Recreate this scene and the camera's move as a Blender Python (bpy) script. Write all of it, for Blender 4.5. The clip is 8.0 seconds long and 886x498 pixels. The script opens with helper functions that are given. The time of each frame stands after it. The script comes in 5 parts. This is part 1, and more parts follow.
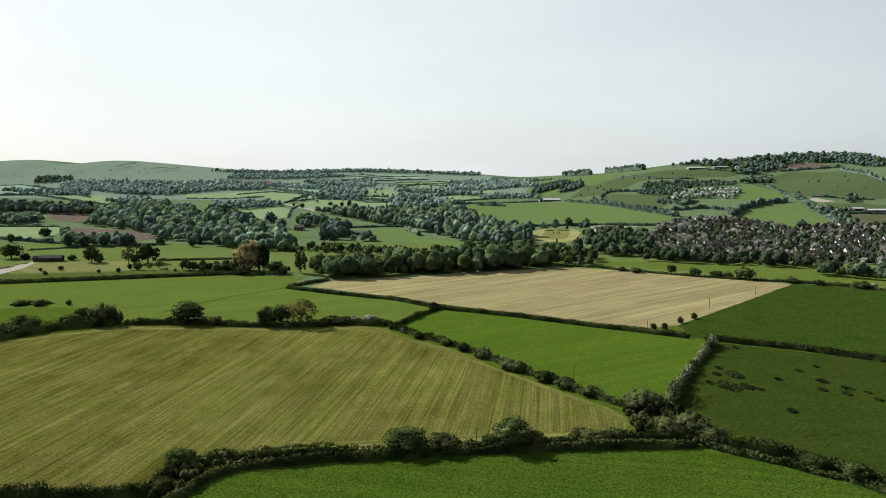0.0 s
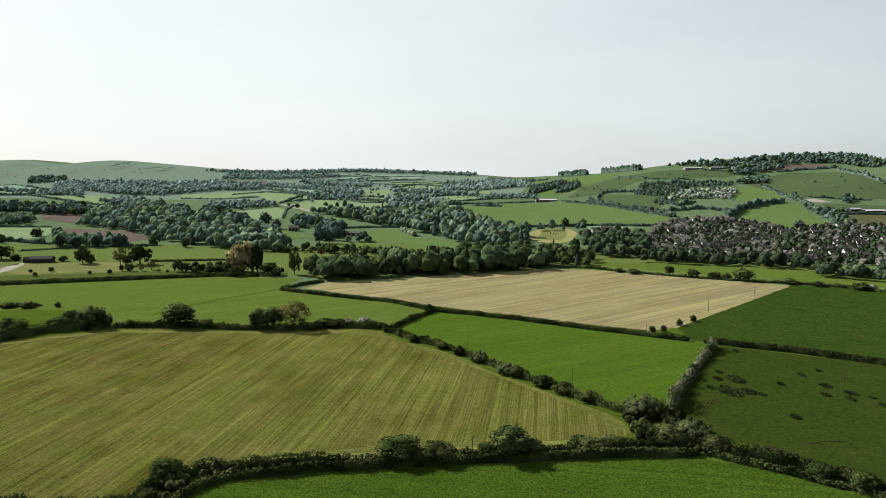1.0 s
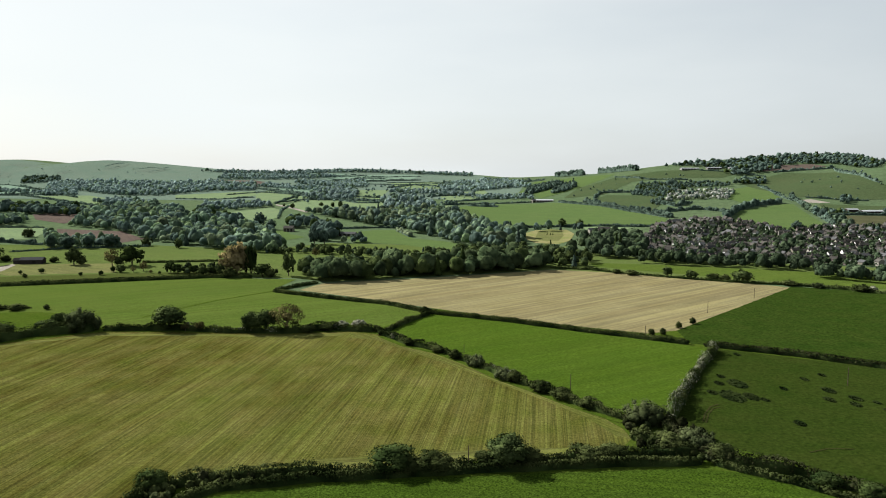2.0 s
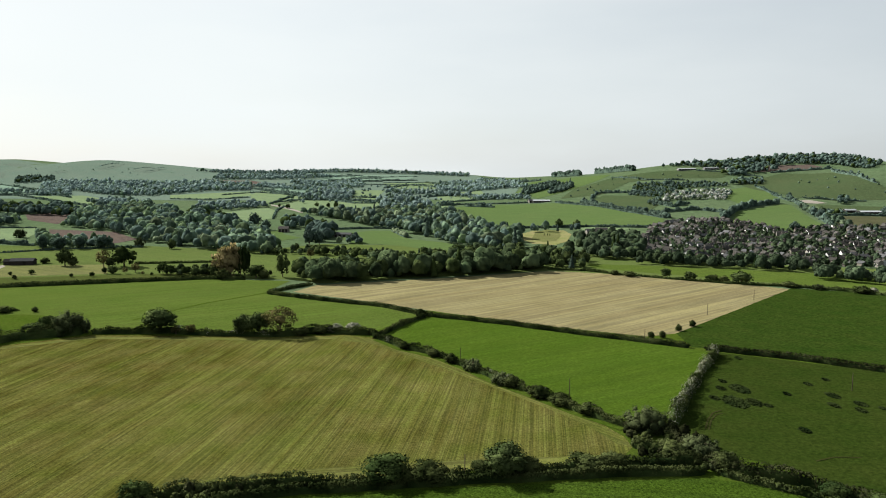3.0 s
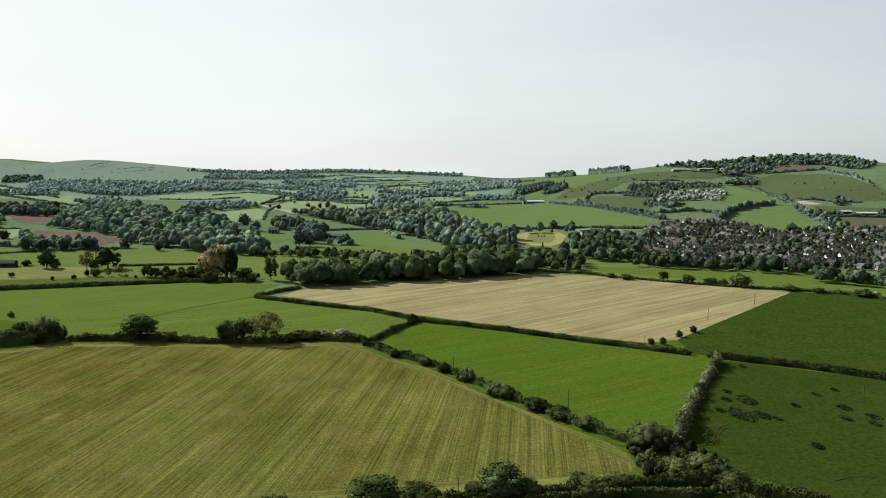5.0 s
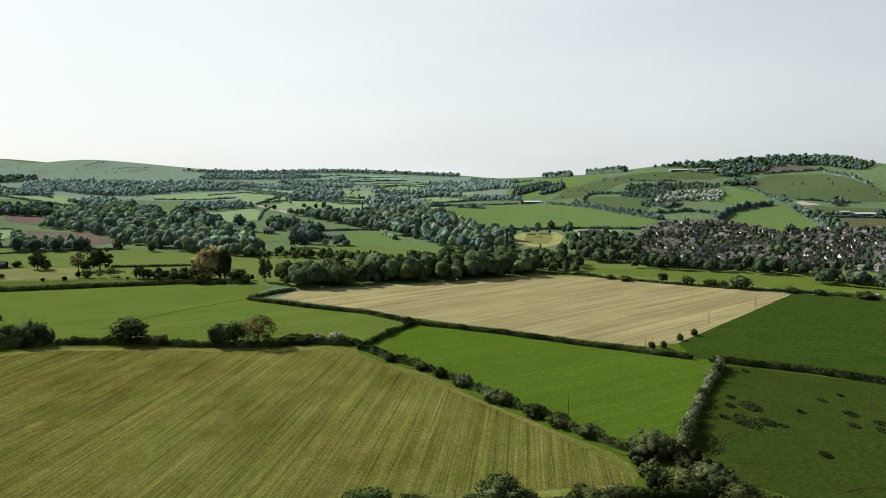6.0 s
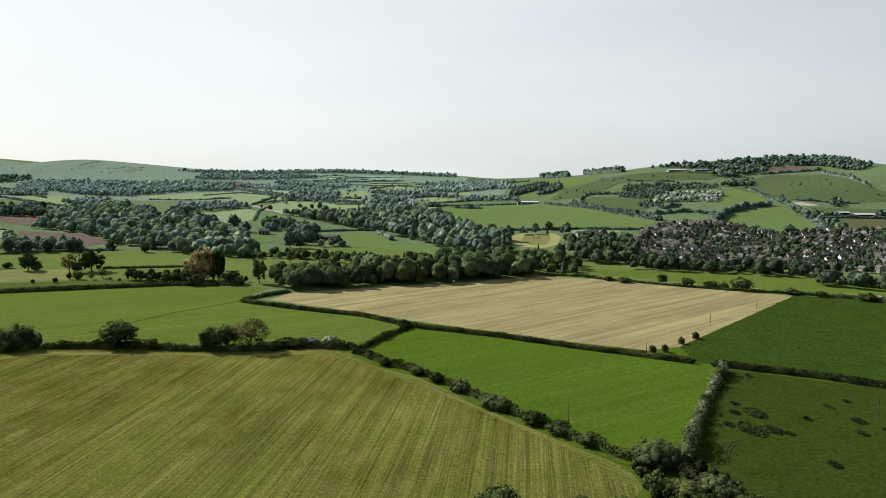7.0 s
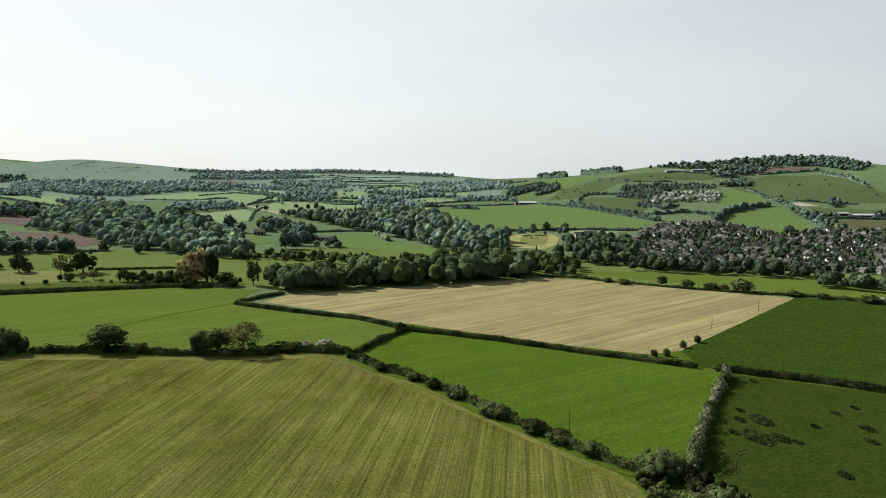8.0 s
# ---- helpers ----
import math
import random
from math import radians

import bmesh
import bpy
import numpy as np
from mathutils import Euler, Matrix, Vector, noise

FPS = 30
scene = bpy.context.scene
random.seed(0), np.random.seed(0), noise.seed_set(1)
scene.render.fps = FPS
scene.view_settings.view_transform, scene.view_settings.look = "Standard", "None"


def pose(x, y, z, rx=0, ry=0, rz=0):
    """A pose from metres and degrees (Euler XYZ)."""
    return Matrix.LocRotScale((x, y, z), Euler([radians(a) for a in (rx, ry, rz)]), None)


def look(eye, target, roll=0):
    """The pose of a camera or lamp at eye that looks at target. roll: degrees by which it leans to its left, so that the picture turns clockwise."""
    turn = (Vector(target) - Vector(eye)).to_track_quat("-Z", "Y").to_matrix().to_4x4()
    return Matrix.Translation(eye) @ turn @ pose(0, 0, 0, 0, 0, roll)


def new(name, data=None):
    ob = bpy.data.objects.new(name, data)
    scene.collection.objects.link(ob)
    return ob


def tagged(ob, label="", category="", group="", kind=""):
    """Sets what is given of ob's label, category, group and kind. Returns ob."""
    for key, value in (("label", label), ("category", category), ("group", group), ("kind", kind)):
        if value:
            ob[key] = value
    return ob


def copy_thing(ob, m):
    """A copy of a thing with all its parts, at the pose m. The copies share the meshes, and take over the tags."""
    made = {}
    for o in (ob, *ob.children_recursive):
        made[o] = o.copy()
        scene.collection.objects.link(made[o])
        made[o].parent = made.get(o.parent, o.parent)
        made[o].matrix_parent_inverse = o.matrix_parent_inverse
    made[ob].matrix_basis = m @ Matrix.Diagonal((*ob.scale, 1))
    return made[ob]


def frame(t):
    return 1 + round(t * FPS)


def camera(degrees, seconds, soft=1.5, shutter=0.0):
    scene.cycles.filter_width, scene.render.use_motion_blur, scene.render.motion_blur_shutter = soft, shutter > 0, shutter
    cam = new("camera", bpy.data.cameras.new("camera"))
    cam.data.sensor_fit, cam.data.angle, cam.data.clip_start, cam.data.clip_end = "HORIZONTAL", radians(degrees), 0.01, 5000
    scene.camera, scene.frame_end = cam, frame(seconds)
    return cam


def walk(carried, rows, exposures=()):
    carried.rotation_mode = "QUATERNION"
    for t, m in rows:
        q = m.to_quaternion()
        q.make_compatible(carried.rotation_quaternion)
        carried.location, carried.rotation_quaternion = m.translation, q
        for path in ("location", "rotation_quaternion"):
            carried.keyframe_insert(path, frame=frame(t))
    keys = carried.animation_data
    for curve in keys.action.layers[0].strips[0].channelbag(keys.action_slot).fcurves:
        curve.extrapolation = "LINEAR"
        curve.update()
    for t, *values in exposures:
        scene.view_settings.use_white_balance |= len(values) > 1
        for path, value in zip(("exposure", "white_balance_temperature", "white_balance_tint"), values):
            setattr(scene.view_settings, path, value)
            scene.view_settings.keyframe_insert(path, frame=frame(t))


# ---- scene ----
cam = camera(66.0, 8.0, soft=1.0)
PATH = [
    (0.0, pose(0.00, 0.00, 93.50, 83.676, -0.000, 0.000)),
    (1.0, pose(0.35, 6.96, 93.51, 83.691, -0.042, -0.320)),
    (2.0, pose(0.70, 14.09, 93.52, 83.706, -0.083, -0.629)),
    (3.0, pose(1.06, 21.38, 93.52, 83.721, -0.124, -0.926)),
    (4.0, pose(1.42, 28.85, 93.52, 83.737, -0.165, -1.211)),
    (5.0, pose(1.79, 36.48, 93.52, 83.752, -0.206, -1.485)),
    (6.0, pose(2.16, 44.27, 93.52, 83.768, -0.247, -1.747)),
    (7.0, pose(2.54, 52.24, 93.51, 83.784, -0.287, -1.997)),
    (8.0, pose(2.92, 60.37, 93.50, 83.800, -0.327, -2.236)),
]
walk(cam, PATH)

# ---------------- world, sun ----------------
SUN_AZ, SUN_EL = radians(-55.0), radians(35.0)
world = bpy.data.worlds.new("hazy_sky")
scene.world = world
world.use_nodes = True
wn, wl = world.node_tree.nodes, world.node_tree.links
wn.clear()
sky = wn.new("ShaderNodeTexSky")
sky.sky_type, sky.sun_disc = "NISHITA", False
sky.sun_elevation, sky.sun_rotation = SUN_EL, SUN_AZ
sky.air_density, sky.dust_density, sky.ozone_density = 1.0, 2.0, 1.0
sky_gain = wn.new("ShaderNodeMix"); sky_gain.data_type, sky_gain.blend_type = "RGBA", "MULTIPLY"
sky_gain.inputs["Factor"].default_value = 1.0
wl.new(sky.outputs[0], sky_gain.inputs["A"])
sky_gain.inputs["B"].default_value = (0.11, 0.11, 0.11, 1)
wtc = wn.new("ShaderNodeTexCoord")
wmap = wn.new("ShaderNodeMapping"); wmap.inputs["Scale"].default_value = (1.2, 1.2, 5.0)
wmap.inputs["Rotation"].default_value = (0, radians(12), 0)
wl.new(wtc.outputs["Generated"], wmap.inputs["Vector"])
cloud = wn.new("ShaderNodeTexNoise"); cloud.inputs["Scale"].default_value = 1.6; cloud.inputs["Detail"].default_value = 5
wl.new(wmap.outputs[0], cloud.inputs["Vector"])
cramp = wn.new("ShaderNodeValToRGB")
cramp.color_ramp.elements[0].position, cramp.color_ramp.elements[1].position = 0.25, 0.7
cramp.color_ramp.elements[0].color, cramp.color_ramp.elements[1].color = (0.72, 0.72, 0.72, 1), (0.97, 0.97, 0.97, 1)
wl.new(cloud.outputs["Fac"], cramp.inputs["Fac"])
veil = wn.new("ShaderNodeMix"); veil.data_type = "RGBA"
toward = wn.new("ShaderNodeVectorMath"); toward.operation = "DOT_PRODUCT"
wl.new(wtc.outputs["Generated"], toward.inputs[0])
toward.inputs[1].default_value = (math.sin(SUN_AZ), math.cos(SUN_AZ), 0.0)
glowr = wn.new("ShaderNodeValToRGB")
while len(glowr.color_ramp.elements) < 3:
    glowr.color_ramp.elements.new(0.5)
for e, (p, c) in zip(glowr.color_ramp.elements, ((0.0, (0.34, 0.40, 0.46)), (0.52, (0.70, 0.755, 0.78)), (0.86, (0.925, 0.98, 0.985)))):
    e.position, e.color = p, (*c, 1)
half = wn.new("ShaderNodeMath"); half.operation = "MULTIPLY_ADD"
half.inputs[1].default_value, half.inputs[2].default_value = 0.5, 0.5
wl.new(toward.outputs["Value"], half.inputs[0])
wl.new(half.outputs[0], glowr.inputs["Fac"])
wl.new(glowr.outputs["Color"], veil.inputs["B"])
wl.new(cramp.outputs["Color"], veil.inputs["Factor"])
wl.new(sky_gain.outputs["Result"], veil.inputs["A"])
bg = wn.new("ShaderNodeBackground"); bg.inputs["Strength"].default_value = 0.37
wl.new(veil.outputs["Result"], bg.inputs["Color"])
wo = wn.new("ShaderNodeOutputWorld")
wl.new(bg.outputs[0], wo.inputs["Surface"])

sun_data = bpy.data.lights.new("sun", "SUN")
sun_data.energy, sun_data.angle, sun_data.color = 5.0, radians(0.6), (1.0, 0.96, 0.905)
sun_dir = Vector((math.sin(SUN_AZ) * math.cos(SUN_EL), math.cos(SUN_AZ) * math.cos(SUN_EL), math.sin(SUN_EL)))
sun = new("sun", sun_data)
sun.matrix_world = look(sun_dir * 100, (0, 0, 0))
scene.view_settings.exposure = 1.42


# ---------------- materials ----------------
def base_material(name, rough=0.9):
    m = bpy.data.materials.new(name)
    m.use_nodes = True
    nt = m.node_tree
    b = nt.nodes["Principled BSDF"]
    b.inputs["Roughness"].default_value = rough
    b.inputs["Specular IOR Level"].default_value = 0.0
    return m, nt, b


def place_coords(nt, scale=(1, 1, 1), turn=0.0):
    """Coordinates in metres over the ground, turned and scaled."""
    geo = nt.nodes.new("ShaderNodeNewGeometry")
    mp = nt.nodes.new("ShaderNodeMapping")
    mp.vector_type = "TEXTURE"
    mp.inputs["Rotation"].default_value = (0, 0, radians(turn))
    mp.inputs["Scale"].default_value = scale
    nt.links.new(geo.outputs["Position"], mp.inputs["Vector"])
    return mp.outputs[0]


def noise_node(nt, vec, size, detail=4, rough=0.55):
    n = nt.nodes.new("ShaderNodeTexNoise")
    n.inputs["Scale"].default_value = 1.0 / size
    n.inputs["Detail"].default_value = detail
    n.inputs["Roughness"].default_value = rough
    nt.links.new(vec, n.inputs["Vector"])
    return n.outputs["Fac"]


def ramp(nt, fac, *stops):
    r = nt.nodes.new("ShaderNodeValToRGB")
    els = r.color_ramp.elements
    while len(els) < len(stops):
        els.new(0.5)
    for e, (p, c) in zip(els, stops):
        e.position, e.color = p, (*c, 1)
    nt.links.new(fac, r.inputs["Fac"])
    return r.outputs["Color"]


def mix(nt, fac, a, b, how="MIX"):
    m = nt.nodes.new("ShaderNodeMix")
    m.data_type, m.blend_type = "RGBA", how
    for sock, v in (("Factor", fac), ("A", a), ("B", b)):
        if isinstance(v, (int, float)):
            m.inputs[sock].default_value = v
        elif isinstance(v, tuple):
            m.inputs[sock].default_value = (*v, 1)
        else:
            nt.links.new(v, m.inputs[sock])
    return m.outputs["Result"]


def shade(c, k):
    return tuple(min(1.0, v * k) for v in c)


def bump(nt, b, height, strength, dist):
    n = nt.nodes.new("ShaderNodeBump")
    n.inputs["Strength"].default_value, n.inputs["Distance"].default_value = strength, dist
    nt.links.new(height, n.inputs["Height"])
    nt.links.new(n.outputs[0], b.inputs["Normal"])


def grass_material(name, colour, dry, stripe=0.0, width=3.0, turn=0.0, patch=30.0, dryness=0.5, tuft=2.2, contrast=0.25, scuff_and_vignette=0.0, sheen=0.16):
    """Grass: broad patches of drier growth, fine tufts, and stripes of mowing or drilling where the field has them."""
    m, nt, b = base_material(name)
    colour, dry = shade(colour, 0.60), shade(dry, 0.60)
    flat = place_coords(nt)
    big = noise_node(nt, flat, patch, 5, 0.6)
    col = ramp(nt, big, (0.5 - 0.22, colour), (0.5 + 0.02 + 0.25 * (1 - dryness), mixc(colour, dry, 0.55)), (0.85, dry))
    fine = noise_node(nt, flat, tuft, 5, 0.75)
    col = mix(nt, 1.0, col, ramp(nt, fine, (0.3, (1 - contrast,) * 3), (0.7, (1 + contrast,) * 3)), "MULTIPLY")
    if stripe:
        lines = noise_node(nt, place_coords(nt, (width, 45.0 + width * 60, 1.0), turn), 1.0, 4, 0.75)
        col = mix(nt, 1.0, col, ramp(nt, lines, (0.42, shade((1, 1, 1.05), 1 - stripe)), (0.58, (1 + stripe, 1 + stripe * 0.9, 1 + stripe * 0.6))), "MULTIPLY")
        broad = noise_node(nt, place_coords(nt, (width * 4.5, 200.0, 1.0), turn), 1.0, 2, 0.5)
        col = mix(nt, 1.0, col, ramp(nt, broad, (0.36, (1 - stripe * 0.45, 1 - stripe * 0.6, 1 - stripe * 0.6)), (0.64, (1 + stripe * 0.4,) * 3)), "MULTIPLY")
    if scuff_and_vignette:
        # thin, browner growth in ragged patches drawn out along the rows; stronger westward, a lens vignette painted in
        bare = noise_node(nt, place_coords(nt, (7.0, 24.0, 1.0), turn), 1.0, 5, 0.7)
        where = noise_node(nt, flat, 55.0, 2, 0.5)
        # westward ramp puts the lens's corner darkening into the field colour
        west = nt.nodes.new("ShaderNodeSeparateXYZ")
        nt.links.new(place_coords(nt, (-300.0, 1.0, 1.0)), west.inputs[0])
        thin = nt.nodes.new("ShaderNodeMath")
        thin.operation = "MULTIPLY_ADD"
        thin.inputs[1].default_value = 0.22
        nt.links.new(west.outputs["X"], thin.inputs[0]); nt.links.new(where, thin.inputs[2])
        amount = mix(nt, 1.0, ramp(nt, bare, (0.42, (0.25 * scuff_and_vignette,) * 3), (0.64, (scuff_and_vignette,) * 3)), ramp(nt, thin.outputs[0], (0.42, (0.10,) * 3), (0.66, (1,) * 3)), "MULTIPLY")
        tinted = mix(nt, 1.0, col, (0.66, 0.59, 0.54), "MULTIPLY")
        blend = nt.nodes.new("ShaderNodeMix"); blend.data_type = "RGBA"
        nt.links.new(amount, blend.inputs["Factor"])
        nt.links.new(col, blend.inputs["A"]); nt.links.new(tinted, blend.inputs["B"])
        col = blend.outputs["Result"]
    nt.links.new(col, b.inputs["Base Color"])
    # the downy surface of the sward catches light at a low angle
    b.inputs["Sheen Weight"].default_value, b.inputs["Sheen Roughness"].default_value = sheen, 0.45
    nt.links.new(mix(nt, 1.0, col, (5.0, 5.0, 5.0), "MULTIPLY"), b.inputs["Sheen Tint"])
    bump(nt, b, fine, 0.6, 0.35)
    return m


def mixc(a, b, k):
    return tuple(x * (1 - k) + y * k for x, y in zip(a, b))


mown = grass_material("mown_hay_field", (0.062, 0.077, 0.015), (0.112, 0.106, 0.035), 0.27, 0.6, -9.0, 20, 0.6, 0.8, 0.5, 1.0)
headland = grass_material("mown_headland", (0.072, 0.090, 0.018), (0.120, 0.116, 0.044), 0.24, 1.5, -82, 18, 0.6, 1.3, 0.3)
headland_2 = grass_material("mown_headland_edge", (0.066, 0.082, 0.017), (0.116, 0.112, 0.038), 0.24, 0.8, 36, 18, 0.6, 0.8, 0.45)
lush_near = grass_material("young_lush_grass", (0.039, 0.072, 0.0078), (0.053, 0.083, 0.0115), 0.07, 4.0, -60, 30, 0.4, 1.0, 0.42)
lush = grass_material("lush_grass", (0.056, 0.088, 0.0155), (0.073, 0.098, 0.021), 0.07, 4.0, -60, 30, 0.4, 1.2, 0.38)
meadow = grass_material("foreground_grass", (0.028, 0.054, 0.006), (0.042, 0.069, 0.010), 0.10, 3.0, 78, 25, 0.4, 0.7, 0.9)
verge = grass_material("verge_grass", (0.036, 0.064, 0.007), (0.056, 0.076, 0.013), 0.0, 4.0, 0, 12, 0.5, 1.2, 0.4)
stubble = grass_material("stubble", (0.152, 0.138, 0.068), (0.204, 0.184, 0.098), 0.20, 2.4, -52, 30, 0.6, 0.9, 0.26)
rough = grass_material("rough_pasture", (0.0165, 0.0335, 0.0052), (0.029, 0.043, 0.0085), 0.0, 3, 0, 16, 0.5, 1.8, 0.55)
graze = grass_material("grazed_pasture", (0.0170, 0.031, 0.0050), (0.029, 0.039, 0.0083), 0.0, 3, 0, 18, 0.4, 1.6, 0.45)
hay = grass_material("cut_meadow", (0.100, 0.114, 0.040), (0.130, 0.130, 0.056), 0.10, 5, 60, 20, 0.5)
soft = grass_material("paddock_grass", (0.068, 0.099, 0.026), (0.088, 0.110, 0.036), 0.05, 5, 50, 30, 0.5)
olive = grass_material("olive_grass", (0.044, 0.060, 0.015), (0.060, 0.070, 0.022), 0.0, 4, 0, 20, 0.5)
# Distance haze is mixed into pale, hill, hill2, cool, heath and land: bluer greens.
pale = grass_material("pale_hazed_grass", (0.122, 0.174, 0.086), (0.146, 0.188, 0.102), 0.06, 6, 40, 40, 0.5, 4, 0.15)
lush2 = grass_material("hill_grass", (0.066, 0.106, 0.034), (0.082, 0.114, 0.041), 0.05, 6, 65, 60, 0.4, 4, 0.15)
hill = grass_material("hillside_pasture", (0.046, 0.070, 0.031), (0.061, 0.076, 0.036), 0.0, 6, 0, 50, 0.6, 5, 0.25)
hill2 = grass_material("hazed_upland_pasture", (0.094, 0.138, 0.106), (0.124, 0.154, 0.119), 0.0, 6, 0, 50, 0.6, 5, 0.2)
cool = grass_material("hazed_far_grass", (0.130, 0.200, 0.146), (0.156, 0.214, 0.158), 0.08, 8, 30, 50, 0.5, 5, 0.12)
worn = grass_material("worn_track", (0.025, 0.030, 0.009), (0.036, 0.036, 0.013), 0.0, 4, 0, 3, 0.6, 1, 0.3)
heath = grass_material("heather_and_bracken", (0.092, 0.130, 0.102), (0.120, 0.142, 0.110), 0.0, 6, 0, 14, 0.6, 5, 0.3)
soil = grass_material("ploughed_soil", (0.078, 0.062, 0.052), (0.104, 0.084, 0.070), 0.10, 3, 30, 30, 0.5, 3, 0.2)
soil2 = grass_material("fallow_soil", (0.056, 0.060, 0.031), (0.072, 0.070, 0.038), 0.10, 4, 70, 30, 0.5, 3, 0.2)
sand = grass_material("sandy_ground", (0.13, 0.155, 0.048), (0.27, 0.22, 0.125), 0.0, 4, 0, 22, 0.7, 3, 0.2)
gravel = grass_material("gravel_track", (0.22, 0.20, 0.17), (0.29, 0.27, 0.23), 0.0, 4, 0, 8, 0.5, 2, 0.15)
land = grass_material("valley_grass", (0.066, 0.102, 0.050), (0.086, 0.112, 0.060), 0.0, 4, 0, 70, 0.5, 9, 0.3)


def leaf_material(name, a, b_, glow=0.14):
    """Leaves: colour varies from clump to clump, and some light comes through."""
    m, nt, b = base_material(name, 0.75)
    a, b_ = shade(a, 0.80), shade(b_, 0.80)
    geo = nt.nodes.new("ShaderNodeNewGeometry")
    info = nt.nodes.new("ShaderNodeObjectInfo")
    flat = place_coords(nt)
    tone = noise_node(nt, flat, 9.0, 1, 0.5)
    col = ramp(nt, tone, (0.36, shade(a, 0.8)), (0.64, shade(b_, 1.2)))
    each = ramp(nt, geo.outputs["Random Per Island"], (0.0, (0.86,) * 3), (1.0, (1.14,) * 3))
    col = mix(nt, 1.0, col, each, "MULTIPLY")
    tint = nt.nodes.new("ShaderNodeAttribute")
    tint.attribute_name = "tone"
    col = mix(nt, 1.0, col, tint.outputs["Fac"], "MULTIPLY")
    col = mix(nt, 1.0, col, ramp(nt, info.outputs["Random"], (0.0, (0.85,) * 3), (1.0, (1.15,) * 3)), "MULTIPLY")
    nt.links.new(col, b.inputs["Base Color"])
    bump(nt, b, noise_node(nt, flat, 1.1, 2, 0.6), 0.3, 0.6)
    tr = nt.nodes.new("ShaderNodeBsdfTranslucent")
    nt.links.new(mix(nt, 1.0, col, (1.08, 1.22, 0.95), "MULTIPLY"), tr.inputs["Color"])
    ms = nt.nodes.new("ShaderNodeMixShader")
    ms.inputs[0].default_value = glow
    out = nt.nodes["Material Output"]
    nt.links.new(b.outputs[0], ms.inputs[1])
    nt.links.new(tr.outputs[0], ms.inputs[2])
    nt.links.new(ms.outputs[0], out.inputs["Surface"])
    return m


# blue of the hazy distance is painted into this leaf colour
leaf_copse = leaf_material("hazed_copse_foliage", (0.0636, 0.0998, 0.0843), (0.0963, 0.1376, 0.1152), 0.34)
leaf_scrub = leaf_material("scrub_blossom", (0.20, 0.22, 0.19), (0.34, 0.35, 0.32), 0.2)
leaf_bramble = leaf_material("bramble_leaves", (0.0144, 0.0180, 0.0072), (0.0288, 0.0324, 0.0144), 0.04)
leaf_town = leaf_material("garden_foliage", (0.024, 0.039, 0.022), (0.044, 0.062, 0.034), 0.08)
leaf_may = leaf_material("may_blossom", (0.11, 0.122, 0.078), (0.22, 0.222, 0.165), 0.15)
leaf_hedge = leaf_material("hedge_leaves", (0.0207, 0.0306, 0.0099), (0.0468, 0.0576, 0.0198), 0.07)
leaf_oak = leaf_material("oak_leaves", (0.030, 0.046, 0.016), (0.058, 0.077, 0.027), 0.07)
# lifted and blued in colour to stand for haze over the valley woods
leaf_mix = leaf_material("hazed_broadleaf_foliage", (0.0784, 0.1216, 0.0832), (0.1216, 0.1728, 0.1152), 0.36)
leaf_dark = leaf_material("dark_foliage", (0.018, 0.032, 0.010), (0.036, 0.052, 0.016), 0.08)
leaf_sallow = leaf_material("sallow_foliage", (0.0334, 0.0449, 0.0185), (0.0581, 0.0704, 0.0308), 0.12)
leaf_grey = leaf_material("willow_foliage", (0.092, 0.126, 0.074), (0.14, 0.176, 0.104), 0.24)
leaf_rust = leaf_material("copper_foliage", (0.165, 0.132, 0.062), (0.235, 0.188, 0.090), 0.2)
leaf_brown = leaf_material("young_oak_leaves", (0.062, 0.057, 0.022), (0.092, 0.082, 0.033))
leaf_grove = leaf_material("grove_foliage", (0.030, 0.048, 0.023), (0.054, 0.075, 0.035), 0.08)
# aerial haze put into the leaf colour: far paler and bluer than near leaves
leaf_far = leaf_material("hazed_far_foliage", (0.136, 0.198, 0.188), (0.180, 0.240, 0.224), 0.3)
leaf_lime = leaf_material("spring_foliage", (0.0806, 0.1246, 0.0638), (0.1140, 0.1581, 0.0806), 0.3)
# dark leaves lightened and blued, haze of distance put into the colour
leaf_dark_hazed = leaf_material("hazed_dark_foliage", (0.044, 0.070, 0.054), (0.068, 0.098, 0.074), 0.12)
bark, _nt, _b = base_material("bark")
_nt.links.new(ramp(_nt, noise_node(_nt, place_coords(_nt, (1, 1, 4)), 0.3), (0.3, (0.06, 0.045, 0.032)), (0.7, (0.13, 0.10, 0.075))), _b.inputs["Base Color"])


# ---------------- the lie of the land ----------------
# each: x, y, half width, half depth, turn, height
HILLS = [
    (850, 1750, 450, 450, -0.000, 0.4),
    (444, 2181, 166, 396, 0.297, 51.5),
    (904, 1648, 272, 312, 0.028, 117.0),
    (797, 1416, 257, 167, 0.178, -62.6),
    (1037, 2650, 329, 400, 0.246, 122.4),
    (-1832, 3023, 495, 544, -0.141, 128.2),
    (-1041, 2882, 303, 520, 0.355, 70.7),
    (-431, 3125, 283, 493, 0.063, 84.8),
    (89, 3108, 313, 467, 0.013, 75.7),
    (-621, 2109, 502, 392, -0.191, 21.9),
    (-27, 1767, 377, 465, -0.199, 29.9),
    (-1416, 1555, 506, 517, 0.004, 32.5),
    (480, 1415, 186, 274, 0.068, 43.9),
    (1660, 1795, 496, 629, 0.023, 78.9),
    (938, 1370, 243, 101, 0.246, 49.2),
    (-1457, 2544, 319, 234, 0.019, 51.8),
    (-1420, 2740, 80, 260, 0.000, -22.3),
    (-1285, 2760, 90, 260, 0.000, 3.7),
    (-250, 2950, 150, 200, 0.000, -2.6),
]
